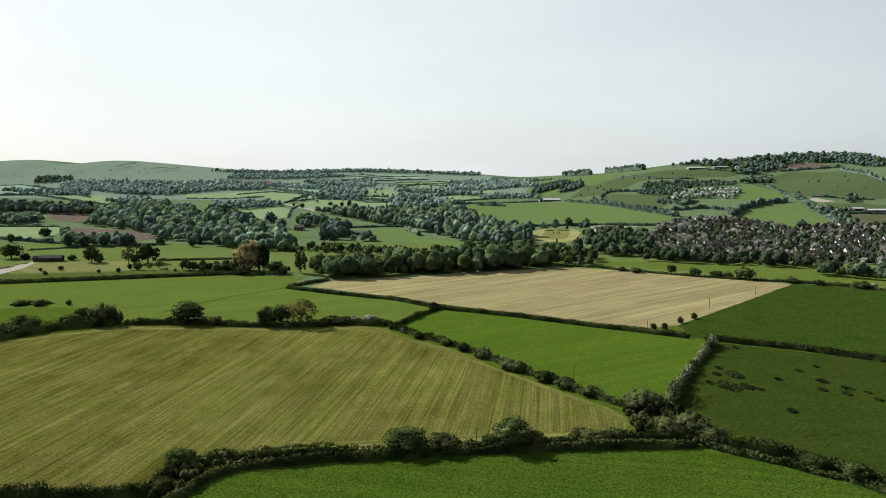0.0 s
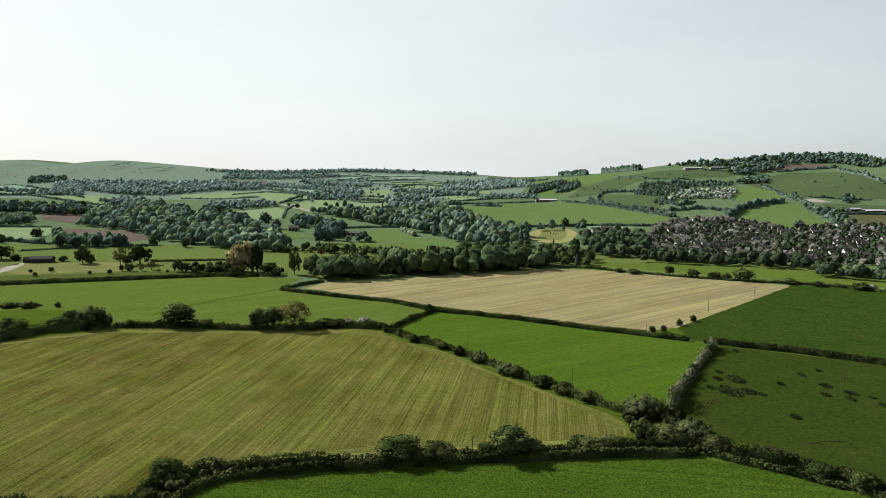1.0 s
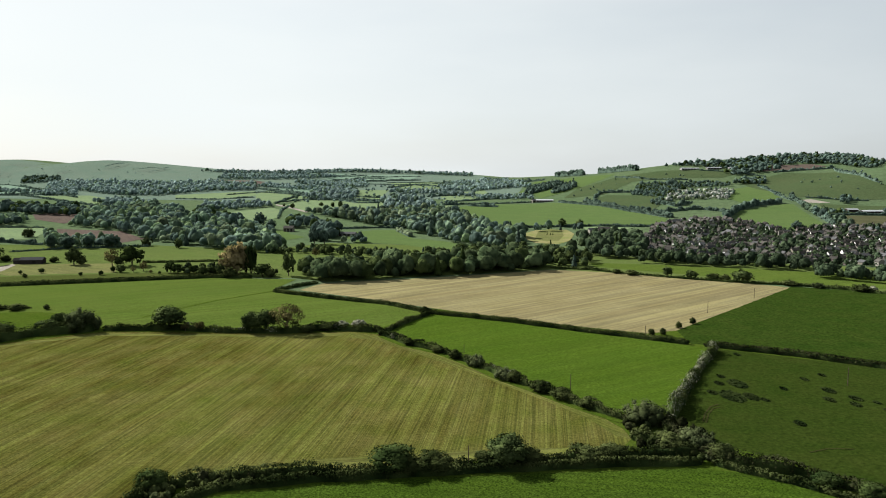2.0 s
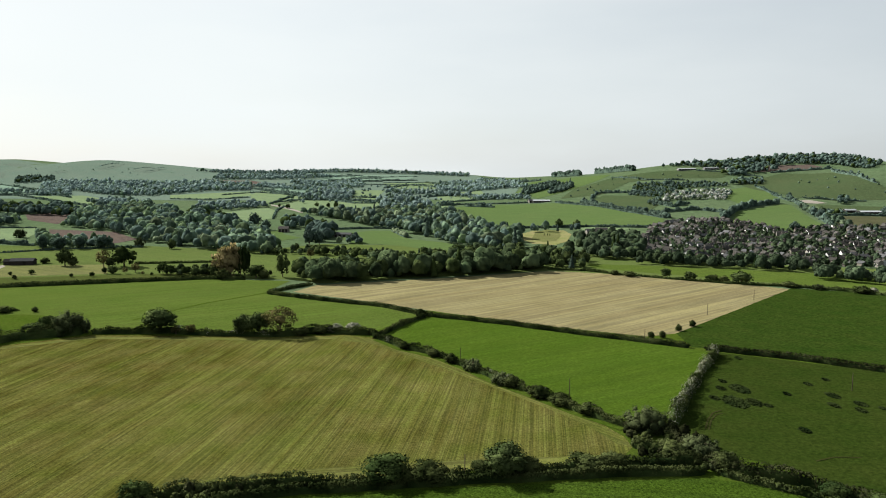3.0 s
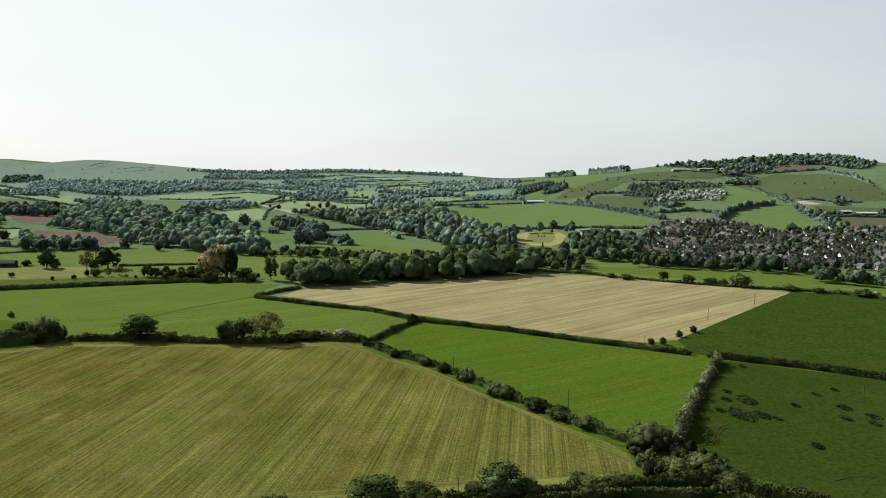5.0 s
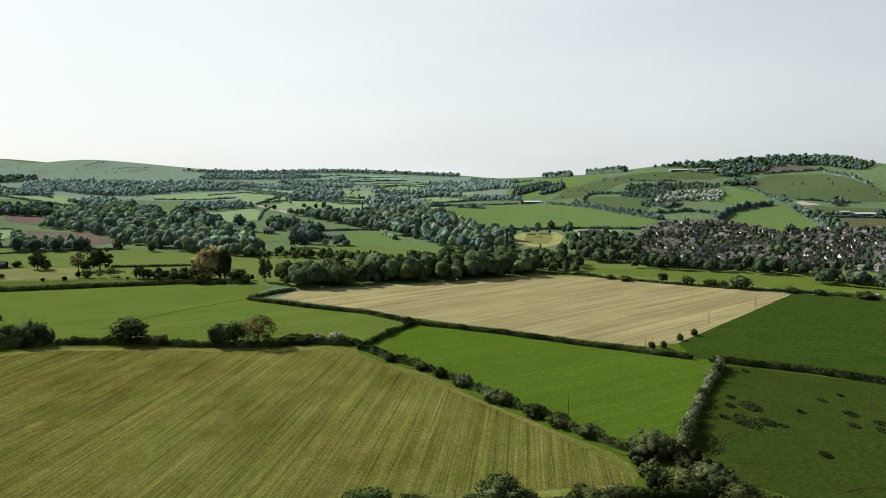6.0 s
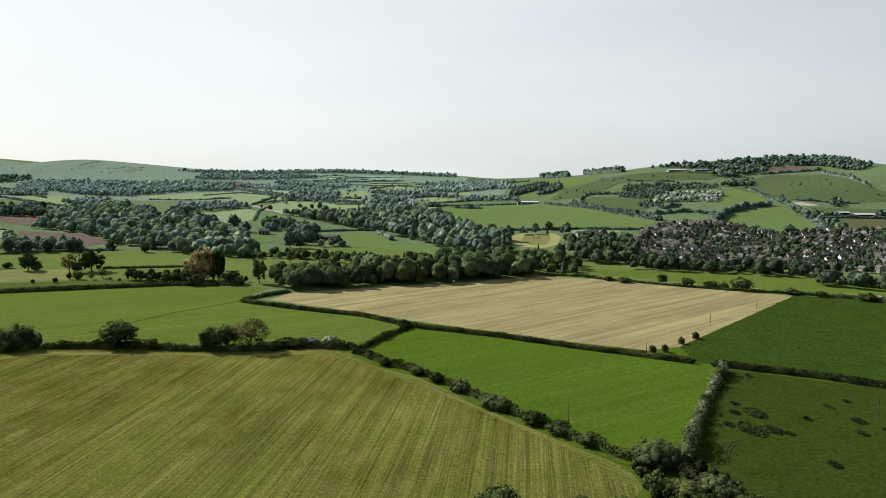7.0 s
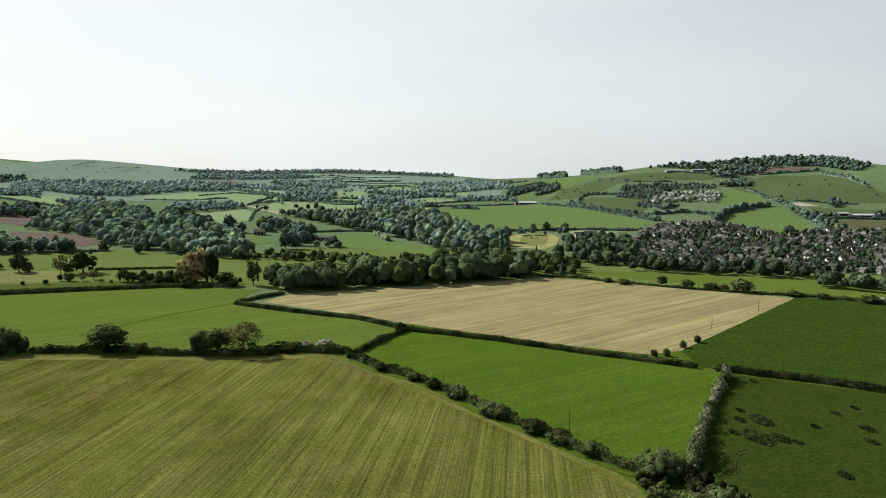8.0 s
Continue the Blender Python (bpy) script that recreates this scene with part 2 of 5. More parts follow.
HILL = np.array(HILLS)


def land_z(x, y):
    """Height of the ground, for numbers or arrays."""
    x, y = np.asarray(x, float), np.asarray(y, float)
    s = np.zeros(np.broadcast(x, y).shape)
    for hx, hy, rx, ry, a, h in HILL:
        u = ((x - hx) * math.cos(a) + (y - hy) * math.sin(a)) / rx
        v = (-(x - hx) * math.sin(a) + (y - hy) * math.cos(a)) / ry
        s = s + h * np.exp(-(u * u + v * v) / 2)
    return s


def mesh_from(name, verts, faces, material, smooth=False, tone=None, facing=None):
    me = bpy.data.meshes.new(name)
    verts = np.asarray(verts, np.float32)
    faces = np.asarray(faces, np.int32)
    n = faces.shape[1]
    me.vertices.add(len(verts)); me.vertices.foreach_set("co", verts.ravel())
    me.loops.add(faces.size); me.loops.foreach_set("vertex_index", faces.ravel())
    me.polygons.add(len(faces)); me.polygons.foreach_set("loop_start", np.arange(0, faces.size, n, dtype=np.int32))
    me.update(calc_edges=True)
    me.polygons.foreach_set("use_smooth", np.full(len(faces), smooth))
    me.materials.append(material)
    if tone is not None:
        me.attributes.new("tone", "FLOAT", "FACE").data.foreach_set("value", np.asarray(tone, np.float32))
    if facing is not None:
        me.attributes.new("custom_normal", "FLOAT_VECTOR", "POINT").data.foreach_set("vector", np.asarray(facing, np.float32).ravel())
    return me


def leaf_mesh(name, verts, faces, material, tone=None, smooth=False, facing=None):
    """A mesh of leaves, each clump with the tone of its plant; facing rounds the light over each bough."""
    return mesh_from(name, verts, faces, material, smooth, np.ones(len(faces)) if tone is None else tone, facing)


def grid_land():
    xs = np.sinh(np.linspace(-3.2, 3.2, 221)) / math.sinh(3.2) * 4600
    ys = np.concatenate([np.linspace(-2500, -100, 14), np.linspace(-60, 1000, 60), np.linspace(1016, 3400, 150), np.linspace(3450, 4700, 20)])
    X, Y = np.meshgrid(xs, ys)
    Z = land_z(X, Y)
    n, k = X.shape
    idx = np.arange(n * k).reshape(n, k)
    faces = np.stack([idx[:-1, :-1], idx[:-1, 1:], idx[1:, 1:], idx[1:, :-1]], -1).reshape(-1, 4)
    return np.stack([X, Y, Z], -1).reshape(-1, 3), faces


ground = tagged(new("ground", mesh_from("ground", *grid_land(), land, True)), "green valley grassland rising to rounded hills", "ground", kind="structure")

FIELD_COUNT = [0]


def field(points, material, lift, label):
    """A field: its outline laid over the land, cut into cells so that it follows the slope."""
    bm = bmesh.new()
    bm.faces.new([bm.verts.new((x, y, 0)) for x, y in points])
    xs, ys = [p[0] for p in points], [p[1] for p in points]
    step = max(15.0, min(40.0, (max(xs) - min(xs)) / 14))
    bmesh.ops.triangulate(bm, faces=bm.faces[:])
    for axis, lo, hi in ((0, min(xs), max(xs)), (1, min(ys), max(ys))):
        at = lo + step
        while at < hi:
            co, no = [0, 0, 0], [0, 0, 0]
            co[axis], no[axis] = at, 1
            bmesh.ops.bisect_plane(bm, geom=bm.verts[:] + bm.edges[:] + bm.faces[:], plane_co=co, plane_no=no)
            at += step
    zs = land_z([v.co.x for v in bm.verts], [v.co.y for v in bm.verts])
    for v, z in zip(bm.verts, zs):
        v.co.z = float(z) + lift
    for f in bm.faces:
        f.smooth = True
    bmesh.ops.recalc_face_normals(bm, faces=bm.faces[:])
    if bm.faces[:] and sum(f.normal.z for f in bm.faces) < 0:
        bmesh.ops.reverse_faces(bm, faces=bm.faces[:])
    FIELD_COUNT[0] += 1
    me = bpy.data.meshes.new("field")
    bm.to_mesh(me); bm.free()
    me.materials.append(material)
    return tagged(new("field_%d" % FIELD_COUNT[0], me), label, "field", kind="structure")


# ---------------- leaves ----------------
rng = np.random.default_rng(7)


def unit(v):
    return v / (np.linalg.norm(v, axis=1)[:, None] + 1e-9)


def cards(centres, normals, size, jitter=0.5):
    """Leaf clumps: one bent four-sided card at each centre, facing roughly along its normal."""
    n = len(centres)
    nrm = unit(normals + rng.normal(0, jitter * 0.55, (n, 3)))
    a = unit(np.cross(nrm, rng.normal(0, 1, (n, 3))))
    b = np.cross(nrm, a)
    s = (np.asarray(size) * rng.uniform(0.6, 1.35, n))[:, None] * 0.5
    v = np.stack([centres - a * s - b * s * 0.7, centres + a * s * 0.8 - b * s, centres + a * s + b * s * 0.75 + nrm * s * 0.3, centres - a * s * 0.7 + b * s], 1)
    return v.reshape(-1, 3), np.arange(n * 4).reshape(n, 4)


def sphere_points(n):
    return unit(rng.normal(0, 1, (n, 3)))


def lump():
    """A unit lump of 24 four-sided faces, for the dense heart of a bough."""
    keys, faces = {}, []
    for axis in range(3):
        for s in (-1, 1):
            for u in (-1, 0):
                for w in (-1, 0):
                    quad = []
                    for du, dw in ((0, 0), (1, 0), (1, 1), (0, 1)):
                        p = [0, 0, 0]
                        p[axis], p[(axis + 1) % 3], p[(axis + 2) % 3] = s, u + du, w + dw
                        quad.append(keys.setdefault(tuple(p), len(keys)))
                    faces.append(quad if s > 0 else quad[::-1])
    v = np.array(list(keys), float)
    return unit(v), np.array(faces)


LUMP_V, LUMP_F = lump()


class Foliage:
    """Gathers cards and lumps: corners, faces, the way each corner faces, and a tone for each face."""

    def __init__(self):
        self.v, self.f, self.n, self.t, self.count = [], [], [], [], 0

    def add(self, v, f, n, tone=1.0):
        self.v.append(v); self.f.append(f + self.count); self.n.append(n)
        self.t.append(np.full(len(f), 1.0) * tone)
        self.count += len(v)

    def clumps(self, centres, facing, normals, size, tone=1.0, jitter=0.5):
        v, f = cards(centres, facing, size, jitter)
        self.add(v, f, np.repeat(unit(normals), 4, axis=0), tone)

    def heart(self, centre, radii, uneven=0.12, tone=1.0, lean=(0, 0, 0)):
        v = LUMP_V * radii * rng.uniform(1 - uneven, 1 + uneven, (len(LUMP_V), 1))
        self.add(centre + v, LUMP_F, unit(LUMP_V + np.asarray(lean)), tone)

    def all(self):
        return np.concatenate(self.v), np.concatenate(self.f), np.concatenate(self.n), np.concatenate(self.t)


def crown(height, width, lobes, leaves, leaf, bottom=0.28, fat=0.24, heart=0.6, small_hearts=True, squat=1.0):
    """A crown of uneven rounded boughs set round a dome, each a dense heart under a shell of leaf clumps."""
    fol = Foliage()
    mid, half = height * (bottom + 1) / 2, height * (1 - bottom) / 2
    whole = np.array([width / 2 * rng.uniform(0.9, 1.1), width / 2 * rng.uniform(0.9, 1.1), half])
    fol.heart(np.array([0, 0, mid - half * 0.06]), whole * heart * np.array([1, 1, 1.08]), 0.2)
    for i in range(lobes):
        k = max(-0.8, min(1.0, 1 - 1.8 * (i + 0.5) / lobes + rng.uniform(-0.25, 0.25)))
        ring = math.sqrt(max(0.0, 1 - k * k))
        ang = i * 2.39996 + rng.uniform(-0.7, 0.7)
        out = np.array([math.cos(ang) * ring, math.sin(ang) * ring, k])
        size = rng.choice([0.6, 0.8, 1.0, 1.35]) * rng.uniform(0.85, 1.15)
        r = np.array([width * fat, width * fat, height * (1 - bottom) * fat * 0.85 * squat]) * size
        c = np.array([0, 0, mid]) + out * np.maximum(whole - r * 0.85, whole * 0.3) * rng.uniform(0.78, 1.2)
        tone = rng.uniform(0.8, 1.2)
        if small_hearts:
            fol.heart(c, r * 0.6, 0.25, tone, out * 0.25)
        p = sphere_points(max(4, int(leaves / lobes * size)))
        p = p[(p @ out) > -0.45]
        own = p + rng.normal(0, 0.16, p.shape)
        fol.clumps(c + p * r * rng.uniform(0.78, 1.16, len(p))[:, None], p, own * 0.85 + out * 0.32 + (0, 0, 0.22), leaf * rng.uniform(0.7, 1.3, len(p)), tone, 0.8)
    return fol.all()


def round_grid(n):
    """A unit ball of six patches, n by n faces each."""
    keys, faces = {}, []
    for axis in range(3):
        for s in (-1, 1):
            for u in range(n):
                for w in range(n):
                    quad = []
                    for du, dw in ((0, 0), (1, 0), (1, 1), (0, 1)):
                        p = [0, 0, 0]
                        p[axis], p[(axis + 1) % 3], p[(axis + 2) % 3] = s * n, 2 * (u + du) - n, 2 * (w + dw) - n
                        quad.append(keys.setdefault(tuple(p), len(keys)))
                    faces.append(quad if s > 0 else quad[::-1])
    return unit(np.tan(np.array(list(keys), float) / n * 0.785)), np.array(faces)


ROUND = {n: round_grid(n) for n in (2, 3, 4, 6)}


def billowed_crown(height, width, lobes, fine, leaves, leaf):
    """A closed woodland crown: one dome that billows out over each bough, with loose leaf clumps on it."""
    fol = Foliage()
    i = np.arange(lobes)
    k = np.clip(1 - 1.65 * (i + 0.5) / lobes + rng.uniform(-0.2, 0.2, lobes), -0.75, 1)
    ang = i * 2.39996 + rng.uniform(-0.6, 0.6, lobes)
    ring = np.sqrt(np.maximum(0, 1 - k * k))
    heads = np.stack([np.cos(ang) * ring, np.sin(ang) * ring, k], -1)
    spread = rng.uniform(0.42, 0.85, lobes) * min(1.0, (11.0 / lobes) ** 0.5)
    rise = rng.uniform(0.12, 0.42, lobes) * (0.75 + 0.35 * k)
    half = np.array([width / 2 * rng.uniform(0.85, 1.1), width / 2 * rng.uniform(0.85, 1.1), height / 2])

    def surface(p):
        d = np.linalg.norm(p[:, None, :] - heads[None], axis=2) / spread
        swell = rise * np.sqrt(np.maximum(0.0, 1 - d * d))
        top = swell.argmax(1)
        r = 0.72 + swell.max(1)
        n = np.where((swell.max(1) > 0)[:, None], unit(p * r[:, None] - heads[top] * 0.62), p * 0.5)
        return p * r[:, None] * half + (0, 0, height * 0.47), unit(n * 0.9 + p * 0.35), top

    v, f = ROUND[fine]
    f = f[v[f].mean(1)[:, 2] > -0.5]
    at, n, top = surface(v)
    tones = rng.uniform(0.88, 1.12, lobes)
    fol.add(at, f, n, tones[top[f[:, 0]]])
    p = sphere_points(leaves)
    p = p[p[:, 2] > -0.55]
    at, n, top = surface(p)
    fol.clumps(at + n * leaf * rng.uniform(-0.05, 0.3, len(p))[:, None], n, n + rng.normal(0, 0.15, n.shape), leaf, tones[top], 0.8)
    return fol.all()


def conifer_crown(height, width, leaves, leaf):
    fol = Foliage()
    for k in range(4):
        z = (0.16 + 0.2 * k) * height
        w = width * 0.36 * (1 - 0.21 * k)
        fol.heart(np.array([0, 0, z]), np.array([w, w, height * 0.17]), 0.15)
    h = rng.uniform(0.04, 1.0, leaves) ** 0.85
    ang = rng.uniform(0, 6.283, leaves)
    r = width / 2 * (1.03 - h) * rng.uniform(0.7, 1.08, leaves) * (0.88 + 0.14 * np.sin(h * 40 + ang))
    c = np.stack([np.cos(ang) * r, np.sin(ang) * r, h * height], -1)
    n = np.stack([np.cos(ang), np.sin(ang), np.full(leaves, 0.55)], -1)
    fol.clumps(c, n, n, leaf)
    return fol.all()


def tube(bm, path, radii, sides=7):
    rings = []
    for i, p in enumerate(path):
        d = (path[min(i + 1, len(path) - 1)] - path[max(i - 1, 0)]).normalized()
        a = d.orthogonal().normalized()
        b = d.cross(a)
        rings.append([bm.verts.new(p + (a * math.cos(j * 6.283 / sides) + b * math.sin(j * 6.283 / sides)) * radii[i]) for j in range(sides)])
    for r0, r1 in zip(rings, rings[1:]):
        for j in range(sides):
            bm.faces.new((r0[j], r0[(j + 1) % sides], r1[(j + 1) % sides], r1[j]))
    bm.faces.new(rings[0][::-1]); bm.faces.new(rings[-1])


def trunk_mesh(name, height, width, limbs=7):
    """A tapered trunk that forks into limbs."""
    bm = bmesh.new()
    t = height * 0.032 + 0.08
    tube(bm, [Vector((0, 0, -0.4)), Vector((0.05, 0.02, height * 0.18)), Vector((0.1, -0.1, height * 0.42)), Vector((0.0, 0.1, height * 0.78))], [t * 1.3, t, t * 0.7, t * 0.2])
    for i in range(limbs):
        ang = i * 6.283 / limbs + rng.uniform(-0.3, 0.3)
        z = height * rng.uniform(0.22, 0.5)
        out = width * rng.uniform(0.3, 0.46)
        up = height * rng.uniform(0.18, 0.42)
        s = Vector((0.07, 0, z))
        e = Vector((math.cos(ang) * out, math.sin(ang) * out, z + up))
        m = s.lerp(e, 0.5) + Vector((0, 0, up * 0.15))
        tube(bm, [s, m, e], [t * 0.5, t * 0.32, t * 0.1], 5)
        side = Vector((math.cos(ang + 0.9), math.sin(ang + 0.9), 0.8)) * width * 0.16
        tube(bm, [m, m + side], [t * 0.25, t * 0.07], 4)
    me = bpy.data.meshes.new(name)
    bm.to_mesh(me); bm.free()
    me.materials.append(bark)
    return me


def part(name, me, parent, label=""):
    ob = new(name, me)
    ob.parent = parent
    return tagged(ob, label) if label else ob


# ---------------- hedges ----------------
def resample(points, step):
    p = np.array(points, float)
    seg = np.linalg.norm(np.diff(p, axis=0), axis=1)
    s = np.concatenate([[0], np.cumsum(seg)])
    at = np.arange(0, s[-1], step)
    return np.stack([np.interp(at, s, p[:, 0]), np.interp(at, s, p[:, 1])], -1), s[-1]


def hedge(points, height, width, label, leaf=None, blossom=0.0, ragged=0.5):
    """A hedge along its line: a core whose dark leaf colour stands in for inner shade, under many rounded bushy heads
    of leaf clumps.
    """
    mid = np.mean(np.array(points), axis=0)
    far = math.hypot(mid[0], mid[1])
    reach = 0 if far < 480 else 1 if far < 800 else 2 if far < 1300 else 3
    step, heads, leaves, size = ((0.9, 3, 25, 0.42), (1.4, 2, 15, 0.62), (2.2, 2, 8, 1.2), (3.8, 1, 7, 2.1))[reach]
    line, length = resample(points, step)
    if len(line) < 3:
        return None
    tan = unit(np.gradient(line, axis=0))
    side = np.stack([-tan[:, 1], tan[:, 0]], -1)
    n = len(line)
    s = np.arange(n)

    def wander(metres):
        f = max(1.0, metres / step)
        at = np.arange(0, n + 2 * f, f)
        return np.interp(s, at, rng.normal(0, 1, len(at)))

    hh = height * (1 + ragged * 0.42 * np.clip(wander(4) + 0.8 * wander(13), -1.3, 2.4))
    ww = width * (1 + 0.16 * wander(6))
    shift = 0.3 * wander(9)
    ends = np.sqrt(np.clip(np.minimum(s, n - 1 - s) * step / 2.0, 0.05, 1.0))
    hh, ww = hh * (0.4 + 0.6 * ends), ww * (0.3 + 0.7 * ends)
    gz = land_z(line[:, 0], line[:, 1])
    ang = np.linspace(0, math.pi, 7)
    ring = np.stack([np.cos(ang), np.sin(ang) ** 0.7], -1)
    v = []
    for k in range(7):
        off = (ring[k, 0] * ww * 0.36 + shift)[:, None] * side
        v.append(np.concatenate([line + off, (gz - 0.3 + ring[k, 1] * hh * 0.74)[:, None]], 1))
    v = np.stack(v, 1)
    idx = np.arange(n * 7).reshape(n, 7)
    f1 = np.stack([idx[:-1, :-1], idx[1:, :-1], idx[1:, 1:], idx[:-1, 1:]], -1).reshape(-1, 4)
    shift0 = np.array([line[0, 0], line[0, 1], gz[0]])
    ob = tagged(new("hedge"), label, "hedge")
    ob.location = shift0
    # inner shade is put into the core's dark leaf colour, hazed when far
    part("core", leaf_mesh("hedge_core", v.reshape(-1, 3) - shift0, f1, leaf_dark if reach < 2 else leaf_dark_hazed, None, True), ob)
    green, white = Foliage(), Foliage()
    flower = np.clip(0.5 + 0.3 * wander(7) + 0.2 * wander(2.5), 0, 1) < blossom
    for i in range(n):
        for k in range(heads):
            r = ww[i] * rng.uniform(0.20, 0.38) * (1 + 0.3 * ragged * rng.normal())
            r = max(ww[i] * 0.14, min(r, hh[i] * 0.48))
            top = k == 0 or rng.uniform() < 0.45
            o = shift[i] + (rng.uniform(-0.24, 0.24) if top else rng.choice([-1, 1]) * rng.uniform(0.2, 0.34)) * ww[i]
            z = hh[i] - r * 0.85 if top else hh[i] * rng.uniform(0.25, 0.62)
            c = np.array([*(line[i] + side[i] * o + tan[i] * rng.uniform(-0.5, 0.5) * step), gz[i] + z]) - shift0
            p = sphere_points(leaves)
            p = p[p[:, 2] > -0.5]
            lean = np.array([*(side[i] * o / ww[i]), 0.35])
            tall = np.array([1, 1, rng.uniform(0.85, 1.25)])
            tone = rng.uniform(0.74, 1.3)
            if reach > 1:
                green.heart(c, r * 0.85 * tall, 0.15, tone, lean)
            at = c + p * r * tall * rng.uniform(0.8, 1.12, len(p))[:, None]
            pick = (rng.uniform(0, 1, len(p)) < (0.62 if flower[i] else 0.0)) & (p[:, 2] > -0.2)
            if pick.any():
                white.clumps(at[pick], p[pick], p[pick] + lean, size * 0.8)
            green.clumps(at[~pick], p[~pick], p[~pick] + lean, size, tone)
    gv, gf, gn, gt = green.all()
    # past 800 m the default leaves are paler and bluer, haze painted by distance
    part("foliage", leaf_mesh("hedge_foliage", gv, gf, leaf or (leaf_hedge, leaf_hedge, leaf_dark_hazed, leaf_copse)[reach], gt, True, gn), ob)
    if white.count:
        wv, wf, wn_, wt = white.all()
        part("blossom", leaf_mesh("hedge_blossom", wv, wf, leaf_may, wt, True, wn_), ob, "white hawthorn blossom")
    return ob


# ---------------- woods ----------------
def inside(points, x, y):
    r = np.zeros(len(x), bool)
    p = points
    for (x0, y0), (x1, y1) in zip(p, p[1:] + p[:1]):
        cross = ((y0 > y) != (y1 > y)) & (x < (x1 - x0) * (y - y0) / (y1 - y0 + 1e-9) + x0)
        r ^= cross
    return r


def wood_kit(height, boughs, leaves, leaf, kind, fine):
    kit = []
    for i in range(6):
        if kind == "fir":
            kit.append(conifer_crown(height * 1.1, height * 0.62, leaves, leaf))
        else:
            kit.append(billowed_crown(height * rng.uniform(0.85, 1.1), height * rng.uniform(0.7, 1.0), boughs, fine, leaves, leaf))
    return kit


# Most woods past 800 m take leaf colours with distance haze mixed in.
WOOD_MIX = {"mix": [("round", leaf_mix, 0.40), ("round", leaf_copse, 0.28), ("round", leaf_grey, 0.12), ("round", leaf_lime, 0.16), ("fir", leaf_dark_hazed, 0.04)],
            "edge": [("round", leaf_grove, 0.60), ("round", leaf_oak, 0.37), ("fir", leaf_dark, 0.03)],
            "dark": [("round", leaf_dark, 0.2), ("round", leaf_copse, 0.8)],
            "yew": [("round", leaf_dark_hazed, 0.55), ("fir", leaf_dark_hazed, 0.25), ("round", leaf_copse, 0.2)],
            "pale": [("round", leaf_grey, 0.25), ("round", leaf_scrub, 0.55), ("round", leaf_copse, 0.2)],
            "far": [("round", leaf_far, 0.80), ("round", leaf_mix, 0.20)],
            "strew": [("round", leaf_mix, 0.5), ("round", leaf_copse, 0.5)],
            "thicket": [("round", leaf_bramble, 0.30), ("round", leaf_sallow, 0.12), ("round", leaf_hedge, 0.58)],
            "town": [("round", leaf_town, 0.80), ("round", leaf_grove, 0.18), ("fir", leaf_dark, 0.02)]}


def wood(points, height, spacing, mix_of, label):
    """Woodland too dense to count: crowns of several builds and sizes, strewn over its outline."""
    xs, ys = np.array([p[0] for p in points]), np.array([p[1] for p in points])
    far = math.hypot(xs.mean(), ys.mean())
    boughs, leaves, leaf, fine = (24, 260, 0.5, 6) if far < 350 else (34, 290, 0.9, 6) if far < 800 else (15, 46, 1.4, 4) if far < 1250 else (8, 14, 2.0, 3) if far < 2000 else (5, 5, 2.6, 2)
    spacing = spacing * (1.0 if spacing > 25 or far < 800 else 0.88)
    gx, gy = np.meshgrid(np.arange(xs.min(), xs.max() + spacing, spacing), np.arange(ys.min(), ys.max() + spacing, spacing))
    loose = 0.45 if height > 3 else 1.6
    px = gx.ravel() + rng.uniform(-loose, loose, gx.size) * spacing
    py = gy.ravel() + rng.uniform(-loose, loose, gx.size) * spacing
    keep = inside(points, px, py) & ((spacing < 25) | (rng.uniform(0, 1, gx.size) < 0.5))
    px, py = px[keep], py[keep]
    if not len(px):
        return None
    pz = land_z(px, py)
    groups = WOOD_MIX[mix_of]
    which = rng.choice(len(groups), len(px), p=[g[2] for g in groups])
    root = tagged(new("wood"), label, "woodland", kind="stuff")
    o = np.array([px[0], py[0], pz[0]])
    root.location = o
    for gi, (kind, mat, _) in enumerate(groups):
        # nearer than 800 m, plain darker leaves replace the haze-tinted mix
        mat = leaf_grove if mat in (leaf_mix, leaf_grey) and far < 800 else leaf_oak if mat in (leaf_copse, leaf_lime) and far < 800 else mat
        sel = np.where(which == gi)[0]
        if not len(sel):
            continue
        kit = wood_kit(height, boughs, leaves if kind == "round" else leaves * 2, leaf, kind, fine)
        fol = Foliage()
        for j in sel:
            t, tf, tn, tt = kit[rng.integers(0, 6)]
            k = rng.choice([0.6, 0.8, 1.0, 1.0, 1.25]) * rng.uniform(0.85, 1.15)
            an = rng.uniform(0, 6.283)
            c, s_ = math.cos(an), math.sin(an)
            turn = np.array([[c, s_, 0], [-s_, c, 0], [0, 0, 1]])
            tone = rng.choice([0.68, 0.85, 0.95, 1.0, 1.12, 1.32] if far < 1250 else [0.85, 0.95, 1.05, 1.15])
            fol.add(t @ turn * k + (px[j], py[j], pz[j]) - o, tf, tn @ turn, tt * tone)
        v, f, nrm, tones = fol.all()
        part("canopy", leaf_mesh("canopy", v, f, mat, tones, True, nrm), root)
    return root


# ---------------- fields, hedges, woods of the valley ----------------
field([(-420, 150), (420, 150), (420, 330), (160, 430), (0, 480), (-420, 430)], verge, 0.04, "rough green grass verges along the hedges")
field([(-86, 160), (-80, 185), (-66, 203), (-34, 212), (25, 218), (84, 222), (100, 218), (140, 194), (260, 150), (700, 60), (700, -900), (-700, -900), (-700, 120), (-250, 140)], meadow, 0.08, "lush green grass field in the foreground")
